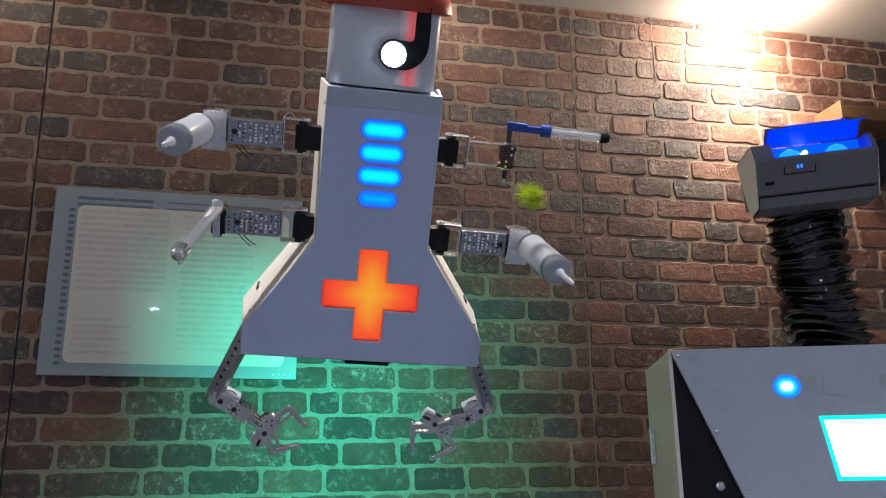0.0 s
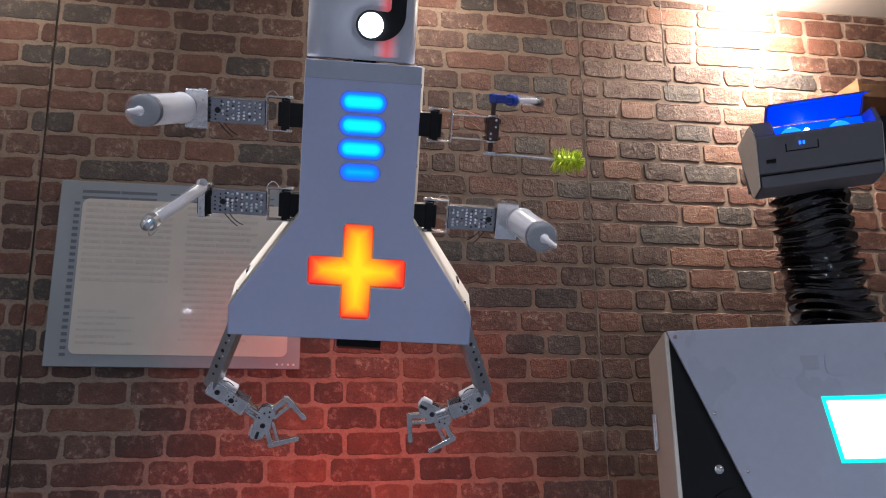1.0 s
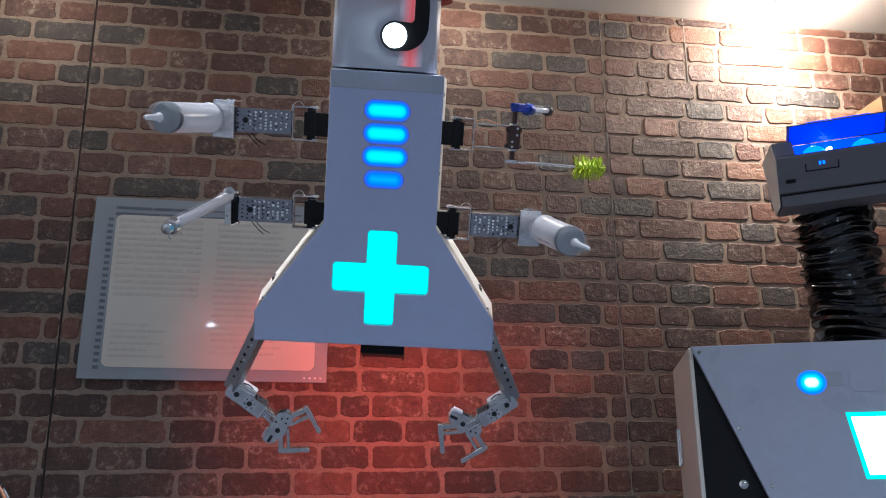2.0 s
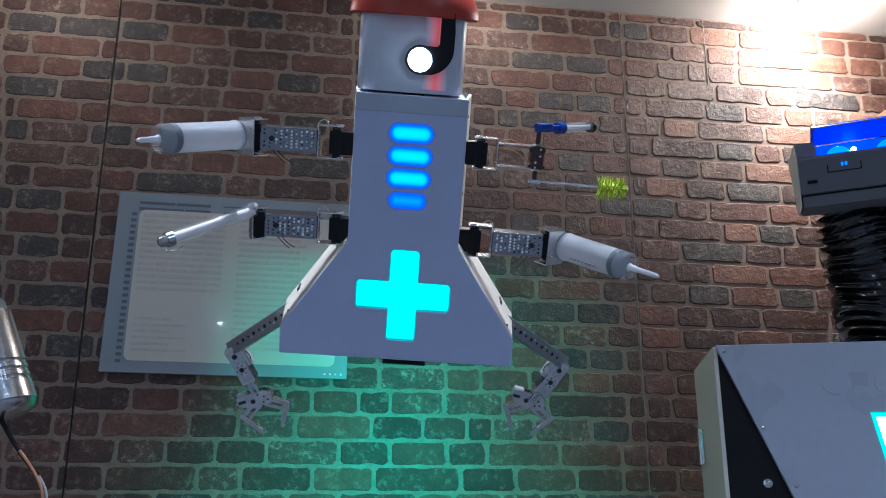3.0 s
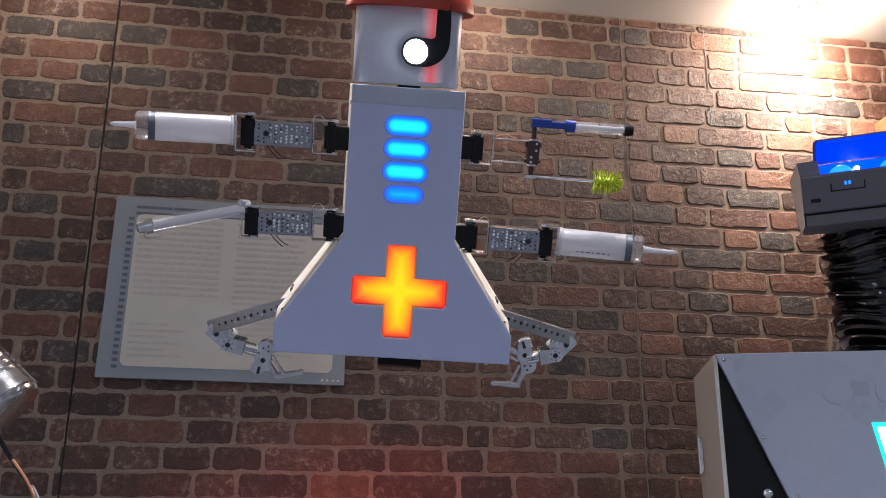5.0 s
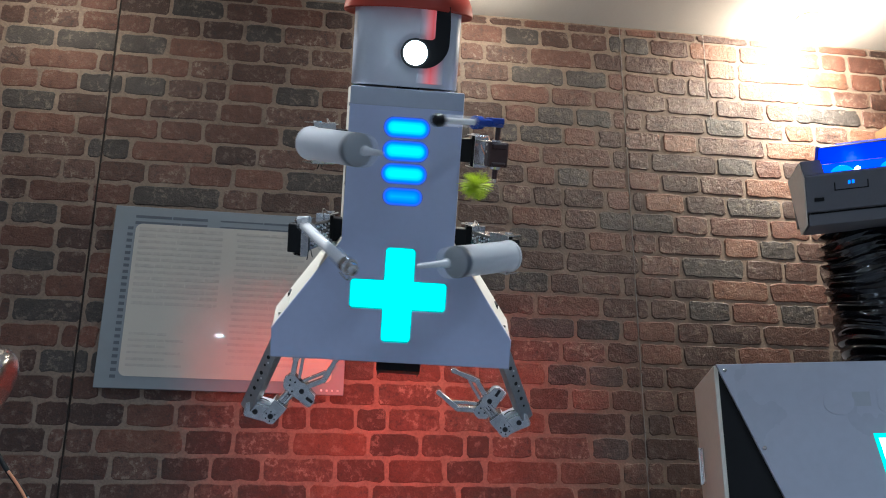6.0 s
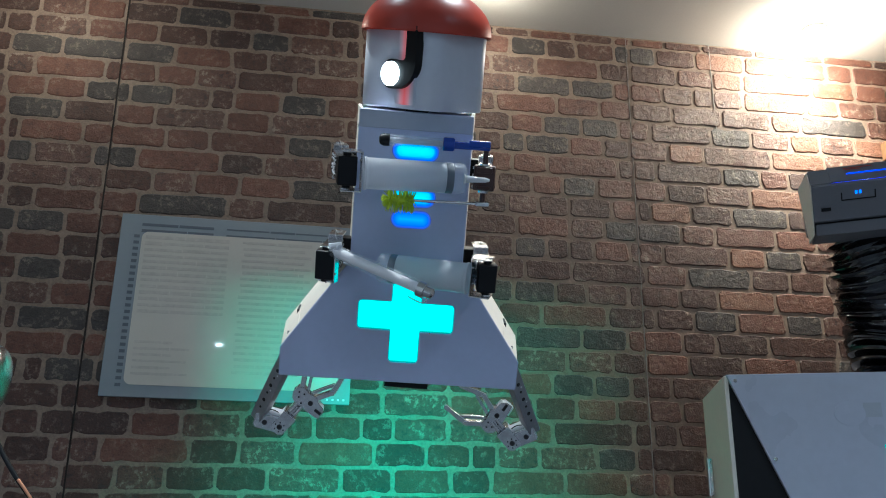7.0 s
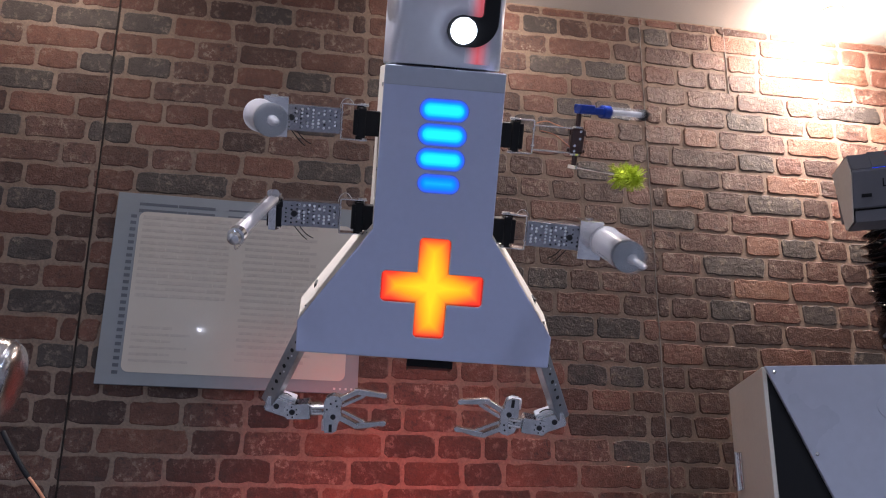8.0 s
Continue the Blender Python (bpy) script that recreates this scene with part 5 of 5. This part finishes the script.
for i, (x, z, sx, key, var, tone) in enumerate(placed):
    me = toned(key, var, tone)
    flip = (i * 7) % 3 == 0
    face = WALL + (0.0034 if x < 0.55 else 0.0025)
    m = Matrix.Translation((x, face, z)) @ Matrix.Diagonal((sx, 1, 1, 1))
    if z + COURSE / 2 > CEIL:
        h = CEIL - 0.004 - (z - COURSE / 2)
        if h < 0.012:
            continue
        m = Matrix.Translation((x, face, z - COURSE / 2 + h / 2)) @ Matrix.Diagonal((sx, 1, h / COURSE, 1))
    elif flip:
        m = m @ Matrix.Rotation(math.pi, 4, "Y")
    if i in near:
        ob = new("brick", me)
        ob.parent = wall_north
        ob.matrix_basis = m
    else:
        o = len(rest_v)
        rest_v += [tuple(m @ v.co) for v in me.vertices]
        rest_f += [tuple(o + k for k in p.vertices) for p in me.polygons]
        rest_m += [order.index(tone)] * len(me.polygons)
me = bpy.data.meshes.new("brick_field")
me.from_pydata(rest_v, [], rest_f)
for k in order:
    me.materials.append(M_BRICK_FAR[k])
me.polygons.foreach_set("material_index", rest_m)
field = new("brick_field", me)
field.parent = wall_north
tagged(field, "worn reddish and grey bricks with pale joints", kind="stuff")


# ---- movement ----
def motions():
    walk(robot, [
        (0.0, pose(-0.3671, 1.7281, 1.4943, 29.96, 2.88, -3.70)),
        (0.5, pose(-0.3498, 1.7558, 1.4738, 29.82, 3.51, -4.33)),
        (1.0, pose(-0.3353, 1.7214, 1.4896, 26.75, 2.88, -4.43)),
        (1.5, pose(-0.3420, 1.6855, 1.5079, 24.02, 2.57, -4.35)),
        (3.0, pose(-0.3649, 1.7382, 1.4697, 29.95, 3.22, -5.64)),
        (3.5, pose(-0.3756, 1.7048, 1.4939, 25.82, 2.43, -5.02)),
        (4.0, pose(-0.3656, 1.6947, 1.5005, 24.88, 2.68, -4.88)),
        (4.5, pose(-0.3689, 1.7245, 1.4818, 27.19, 2.50, -4.69)),
        (6.0, pose(-0.3689, 1.7101, 1.4922, 26.04, 2.15, -4.16)),
        (6.5, pose(-0.3699, 1.7165, 1.4910, 27.15, 2.59, -5.05)),
        (7.0, pose(-0.3754, 1.7334, 1.4786, 29.31, 2.74, -5.23)),
        (7.5, pose(-0.3872, 1.7286, 1.4902, 28.00, 2.45, -5.28)),
        (8.0, pose(-0.4068, 1.7468, 1.5005, 27.06, 2.80, -6.64)),
    ])
    # head
    walk(head, [(t, pose(HEAD.x + 0.00027 * max(0.0, -a - 2) if t > 6 else HEAD.x, HEAD.y, 0, 0, 0, a)) for t, a in
                ((0, -1), (1.5, 0), (3, 0), (4.5, -1), (6.0, 0), (6.75, 0), (6.85, -12), (6.95, -46), (7.05, -46), (7.15, -10), (7.25, 8), (7.38, 29), (7.5, 28), (7.62, 12), (7.8, 0), (8.0, 9))])
    # cross slats: stages 0 red, 1 half red, 2 low red, 3 unlit, 4 half cyan, 5 cyan
    stages = ((0.0, 1), (0.18, 0), (1.30, 1), (1.45, 2), (1.55, 3), (1.65, 4), (1.80, 5), (3.42, 4), (3.55, 3), (3.65, 2), (3.75, 1), (3.92, 0),
              (5.20, 1), (5.30, 2), (5.40, 3), (5.50, 4), (5.88, 5), (7.05, 4), (7.12, 3), (7.17, 2), (7.26, 1), (7.36, 0))
    turns = [(0.0, 60.0)]
    for (ta, sa), (tb, sb) in zip(stages, stages[1:]):
        turns += [(tb - 0.024, 60.0 * sa), (tb - 0.012, 60.0 * sa), (tb + 0.012, 60.0 * sb), (tb + 0.024, 60.0 * sb)]
    turns.append((8.0, 0.0))
    for sl, zc in slats:
        walk(sl, [(t, pose(PC[0], 0.0085 + APO, zc, a, 0, 0)) for t, a in turns])
    # two-colour lamp
    spin = ((0, 4), (0.2, 20), (0.4, 44), (0.5, 51), (0.6, 80), (0.7, 128), (0.8, 140), (1.0, 153), (1.4, 170), (1.7, 180), (2.1, 215), (2.4, 265), (2.6, 310), (2.8, 326), (3.0, 341), (3.4, 355), (3.6, 360),
            (4.0, 377), (4.2, 388), (4.4, 407), (4.5, 416), (4.6, 420), (4.7, 425), (5.0, 490), (5.2, 520), (5.5, 538), (5.8, 549), (6.0, 559), (6.2, 576), (6.4, 592), (6.5, 615), (6.6, 666), (6.8, 686),
            (7.0, 708), (7.1, 718), (7.2, 730), (7.4, 759), (7.5, 767), (7.6, 773), (7.8, 795), (7.9, 845), (8.0, 864))
    walk(beacon, [(t, pose(*HOOD, LEAN - 12 + a, 0, AIM)) for t, a in spin])
    # arms: shoulder and total turn of the tool, from straight out towards the front
    shoulders = {
        "lt": ((0, 0), (4.7, 0), (5.2, 12), (5.5, 42), (5.8, 75), (6.0, 86), (6.2, 90), (6.5, 93), (7.0, 100), (7.2, 98), (7.4, 90), (7.5, 82), (7.6, 62), (7.8, 20), (8.0, 3)),
        "ll": ((0, 0), (4.7, 0), (5.2, 12), (5.5, 40), (5.8, 65), (6.0, 74), (6.2, 78), (6.5, 82), (7.0, 87), (7.2, 85), (7.4, 70), (7.5, 59), (7.6, 44), (7.8, 18), (8.0, 6)),
        "rl": ((0, 0), (4.7, 0), (5.2, 10), (5.5, 36), (5.8, 58), (6.0, 67), (6.2, 71), (6.5, 75), (7.0, 88), (7.2, 86), (7.4, 68), (7.5, 56), (7.6, 42), (7.8, 20), (8.0, 10)),
        "rt": ((0, 0), (4.7, 0), (5.2, 10), (5.5, 38), (5.8, 64), (6.0, 75), (6.2, 84), (6.5, 89), (7.0, 95), (7.2, 93), (7.4, 70), (7.5, 56), (7.6, 42), (7.8, 18), (8.0, 5)),
    }
    tools = {
        "lt": ((0, 84), (0.5, 81), (1, 80), (1.5, 78), (1.7, 77), (2.3, 70), (2.8, 62), (3.0, 53), (3.2, 27), (3.5, 0), (4.0, 3), (4.7, 4), (5.0, 14), (5.2, 30), (5.5, 70), (5.8, 100),
               (6.0, 124), (6.2, 150), (6.5, 180), (7.0, 187), (7.2, 184), (7.4, 176), (7.5, 170), (7.6, 158), (7.8, 128), (8.0, 106)),
        "ll": ((0, 77), (0.5, 74), (1, 72), (1.5, 71), (1.7, 70), (2.3, 63), (2.8, 52), (3.0, 41), (3.2, 20), (3.5, 0), (4.0, 4), (4.7, 5), (5.0, 12), (5.2, 26), (5.5, 60), (5.8, 94),
               (6.0, 120), (6.2, 132), (6.5, 144), (7.0, 155), (7.2, 153), (7.4, 145), (7.5, 140), (7.6, 126), (7.8, 94), (8.0, 80)),
        "rl": ((0, 85), (0.5, 85), (1, 85), (1.5, 85), (1.7, 84), (2.3, 74), (2.8, 63), (3.0, 54), (3.2, 28), (3.5, 5), (4.0, 0), (4.7, 3), (5.0, 12), (5.2, 26), (5.5, 66), (5.8, 106),
               (6.0, 136), (6.2, 156), (6.5, 179), (7.0, 194), (7.2, 190), (7.4, 162), (7.5, 151), (7.6, 138), (7.8, 108), (8.0, 88)),
    }

    def at(table, t):
        return float(np.interp(t, [r[0] for r in table], [r[1] for r in table]))

    def turned(side, a):
        return 180 + a if side < 0 else -a

    times = sorted({t for tab in tools.values() for t, _ in tab} | {t for t, _ in shoulders["rt"]})
    for key, (up, tool, pivot, length) in ARMS.items():
        side = -1 if key[0] == "l" else 1
        sh = shoulders[key]
        walk(up, [(t, pose(*pivot, 0, 0, turned(side, a))) for t, a in sh])
        rows = []
        for t in times:
            s = radians(at(sh, t))
            e = pivot + Vector((side * math.cos(s), -math.sin(s), 0)) * length
            rows.append((t, pose(*e, 0, 0, turned(side, at(tools[key], t)))))
        walk(tool, rows)
    sh = shoulders["rt"]
    walk(rotor_arm, [(t, pose(*RT, 0, 0, turned(1, a))) for t, a in sh])
    pens = ((0, 8), (0.1, -25), (0.2, -52), (0.3, -78), (0.4, -68), (0.5, -45), (0.6, -20), (0.7, 0), (0.8, 3), (0.9, -22), (1.0, -52), (1.1, -78), (1.2, -68), (1.3, -40), (1.4, -12), (1.5, 3),
            (1.6, 4), (1.7, -15), (2.0, -60), (2.4, -20), (2.8, -48), (3.0, -46), (3.2, -30), (3.5, -8), (4.0, -2), (4.7, 0), (5.2, 10), (5.5, 50), (5.8, 88), (5.9, 105), (6.0, 130), (6.2, 155), (6.5, 172), (7.0, 180),
            (7.2, 178), (7.4, 168), (7.5, 162), (7.6, 130), (7.7, 105), (7.8, 60), (7.9, 5), (8.0, -36))
    bru = ((0, 82), (0.1, 48), (0.2, 25), (0.3, 8), (0.4, 12), (0.5, 30), (0.6, 58), (0.7, 88), (0.8, 80), (0.9, 55), (1.0, 20), (1.1, 4), (1.2, 5), (1.3, 35), (1.4, 66), (1.5, 88),
           (1.6, 82), (1.7, 58), (2.0, 20), (2.4, 60), (2.8, 10), (3.0, 8), (3.2, 10), (3.5, 0), (4.0, 0), (4.7, 0), (5.2, 12), (5.5, 50), (5.8, 82), (5.9, 92), (6.0, 108), (6.2, 140), (6.5, 162), (7.0, 172),
           (7.2, 170), (7.4, 158), (7.5, 150), (7.6, 112), (7.7, 92), (7.8, 84), (8.0, 64))
    for ob, tab, dz in ((pen, pens, 0.0445), (brush, bru, -0.0385)):
        rows = []
        for t in sorted({t for t, _ in tab} | {t for t, _ in sh}):
            s = radians(at(sh, t))
            e = RT + Vector((math.cos(s), -math.sin(s), 0)) * RT_L * K
            rows.append((t, pose(e.x, e.y, e.z + dz, 0, 0, turned(1, at(tab, t)))))
        walk(ob, rows)
    # lower limbs: hip, wrist and claw angles from straight down, outward positive
    hips = {-1: ((0, 26), (0.5, 25), (1.5, 24), (1.7, 25), (2.3, 34), (2.8, 46), (3.0, 53), (3.5, 67), (4.0, 73), (4.7, 75), (5.1, 62), (5.5, 38), (5.8, 26), (6.5, 26), (7.5, 27), (8.0, 27)),
            1: ((0, 28), (0.5, 27), (1.5, 27), (1.7, 28), (2.3, 34), (2.8, 49), (3.0, 57), (3.5, 72), (4.0, 78), (4.7, 80), (5.1, 66), (5.5, 38), (5.8, 29), (6.5, 29), (7.5, 29), (8.0, 29))}
    wrist = {-1: ((0, -62), (1.7, -61), (2.3, -50), (2.8, -38), (3.0, -32), (3.5, -12), (4.0, -8), (4.4, -16), (4.7, -30), (5.1, -56), (5.5, -74), (5.8, -77), (6.5, -77), (7.0, -77), (7.5, -76), (8.0, -74)),
             1: ((0, -58), (1.7, -57), (2.3, -46), (2.8, -36), (3.0, -31), (3.5, -14), (4.0, -9), (4.4, -15), (4.7, -26), (5.1, -48), (5.5, -60), (5.8, -62), (6.5, -62), (7.0, -62), (7.5, -62), (8.0, -66))}
    hand_turn = {-1: ((0, -58), (1.5, -58), (1.7, -57), (2.3, -52), (2.8, -38), (3.0, -30), (3.5, -6), (4.0, -2), (4.4, -15), (4.7, -42), (5.1, -90), (5.5, -128), (5.8, -142), (6.5, -144), (7.0, -142), (7.5, -124), (8.0, -96)),
                 1: ((0, -68), (1.5, -68), (1.7, -66), (2.3, -50), (2.8, -40), (3.0, -36), (3.5, -10), (4.0, -6), (4.4, -14), (4.7, -42), (5.1, -88), (5.5, -124), (5.8, -137), (6.5, -139), (7.0, -137), (7.5, -118), (8.0, -96))}
    claw = {-1: ((0, -74), (1.5, -74), (1.7, -72), (2.3, -48), (2.8, -28), (3.0, -22), (3.5, -12), (4.0, -14), (4.4, -32), (4.7, -54), (5.1, -90), (5.5, -130), (5.8, -143), (6.5, -145), (7.0, -143), (7.5, -125), (8.0, -92)),
            1: ((0, -26), (1.5, -26), (1.7, -26), (2.3, -20), (2.8, -18), (3.0, -12), (3.5, 4), (4.0, 2), (4.4, -14), (4.7, -42), (5.1, -75), (5.5, -105), (5.8, -118), (6.5, -120), (7.0, -118), (7.5, -102), (8.0, -92))}
    # finger links outward, tips inward
    opened = ((0, 58, 32), (4.7, 54, 30), (5.5, 30, 10), (6.5, 28, 8), (7.5, 28, 8), (8.0, 27, 7))
    for side, (link, fore, hand, palm, fingers) in LEGS.items():
        hip = hips[side]
        h = Vector((side * HIP_X, HIP_Y, HIP_Z))

        def down(a, d, splay=0.0):
            c, s = math.cos(radians(splay)), math.sin(radians(splay))
            return Vector((side * math.sin(radians(a)) * c, math.sin(radians(a)) * s, -math.cos(radians(a)))) * d

        walk(link, [(t, pose(*h, 0, 0, side * SPLAY) @ pose(0, 0, 0, 0, -side * a, 0)) for t, a in hip])
        ts = sorted({t for t, _ in hip} | {t for t, _ in wrist[side]} | {t for t, _ in hand_turn[side]} | {t for t, _ in claw[side]})
        wrist_rows, hand_rows, palm_rows = [], [], []
        for t in ts:
            knee = h + down(at(hip, t), LINK, SPLAY)
            axle = knee + down(at(wrist[side], t), WRIST)
            end = axle + down(at(hand_turn[side], t), PALM[side])
            wrist_rows.append((t, pose(*knee, 0, -side * at(wrist[side], t), 0)))
            hand_rows.append((t, pose(*axle, 0, -side * at(hand_turn[side], t), 0)))
            palm_rows.append((t, pose(*end, 0, -side * at(claw[side], t), 0)))
        walk(fore, wrist_rows)
        walk(hand, hand_rows)
        walk(palm, palm_rows)
        for f, g, tip, s in fingers:
            rows_f, rows_g, rows_t = [], [], []
            for t, a, b in opened:
                ra = radians(a)
                px, pz = s * 0.012, -0.010
                rows_f.append((t, pose(px, 0, pz, 0, -s * a, 0)))
                rows_g.append((t, pose(px - s * 0.007, 0, pz - 0.011, 0, -s * a, 0)))
                rows_t.append((t, pose(px + s * F_LINK * math.sin(ra), 0, pz - F_LINK * math.cos(ra), 0, s * b, 0)))
            walk(f, rows_f)
            walk(g, rows_g)
            walk(tip, rows_t)
    # console robot: head, lid and signal lamps
    hp = (0.378, 0.10, 1.950)
    nod = ((0, 0, -4, -2), (1.0, -2, -4.5, 0), (1.7, 0, -4, -2), (2.8, 2, -2, -10), (3.5, 2, -3, -4), (4.2, 0, -2, -6), (4.5, 2, -1, -7), (4.7, 3, -1, -8), (5.2, 0, -3, -6), (5.8, 0, -3, -2), (6.5, 2, -2, -6), (7.0, 2, -2, -6), (8.0, 2, -2, -6))
    dip = ((0, 0.006), (1.5, -0.007), (2.8, 0.002), (3.0, 0.0), (3.5, -0.012), (4.0, -0.018), (4.5, -0.034), (4.7, -0.034), (5.8, -0.010), (6.5, -0.003), (8.0, -0.003))

    def head_at(t):
        a, b, c = (at([(r[0], r[k]) for r in nod], t) for k in (1, 2, 3))
        return pose(hp[0], hp[1], hp[2] + at(dip, t), a, b, c)

    head_times = sorted({r[0] for r in nod} | {r[0] for r in dip})
    walk(chead, [(t, head_at(t)) for t in head_times])
    lids = ((0, 45), (1.7, 45), (2.8, 40), (3.5, 46), (4.2, 40), (4.7, 52), (5.2, 52), (5.9, 46), (6.1, 24), (6.3, 0), (8.0, 0))
    rows = []
    for t in sorted(set(head_times) | {r[0] for r in lids}):
        rows.append((t, head_at(t) @ pose(0, -0.0585 * 0.83, 0.152 * 0.83, 0, 0, 0) @ pose(0, 0, 0, -at(lids, t), 0, 0)))
    walk(lid, rows)
    flips = (((0, 0), (0.033, 0), (0.067, 60), (0.1, 120), (0.133, 180), (1.6, 180), (1.633, 120), (1.667, 60), (1.7, 0), (2.0, 0), (2.067, 60), (2.1, 120), (2.2, 180), (3.3, 180), (3.333, 120), (3.367, 60), (3.4, 0), (3.65, 0),
              (3.7, 60), (3.733, 120), (3.8, 180), (7.7, 180), (7.733, 120), (7.767, 60), (7.8, 0), (7.867, 0), (7.9, 60), (7.933, 120), (7.967, 180), (8.0, 180)),
             ((0, 180), (0.1, 180), (0.133, 120), (0.167, 60), (0.2, 0), (0.3, 0), (0.333, 60), (0.367, 120), (0.4, 180), (1.4, 180), (1.433, 120), (1.467, 60), (1.5, 0), (1.6, 0), (1.633, 60), (1.667, 120), (1.7, 180),
              (6.7, 180), (6.733, 120), (6.767, 60), (6.8, 0), (7.0, 0), (7.067, 60), (7.133, 120), (7.2, 180), (8.0, 180)))
    for (led, x, z), tab in zip(leds, flips):
        walk(led, [(t, pose(x, -0.0086, z, a, 0, 0)) for t, a in tab])
    # silver head
    walk(canlamp, [(t, pose(x - 0.014, 1.90, z, 0, r, 0)) for t, x, z, r in
                   ((0, -1.02, 1.47, -22), (2.8, -1.015, 1.475, -20), (3.5, -1.015, 1.463, -20), (4.0, -1.010, 1.458, -24), (4.7, -1.020, 1.462, -34), (5.4, -1.036, 1.490, -60), (6.0, -1.062, 1.497, -70), (6.5, -1.074, 1.505, -78),
                    (7.0, -1.088, 1.497, -82), (7.5, -1.086, 1.497, -80), (8.0, -1.076, 1.487, -80))])


motions()
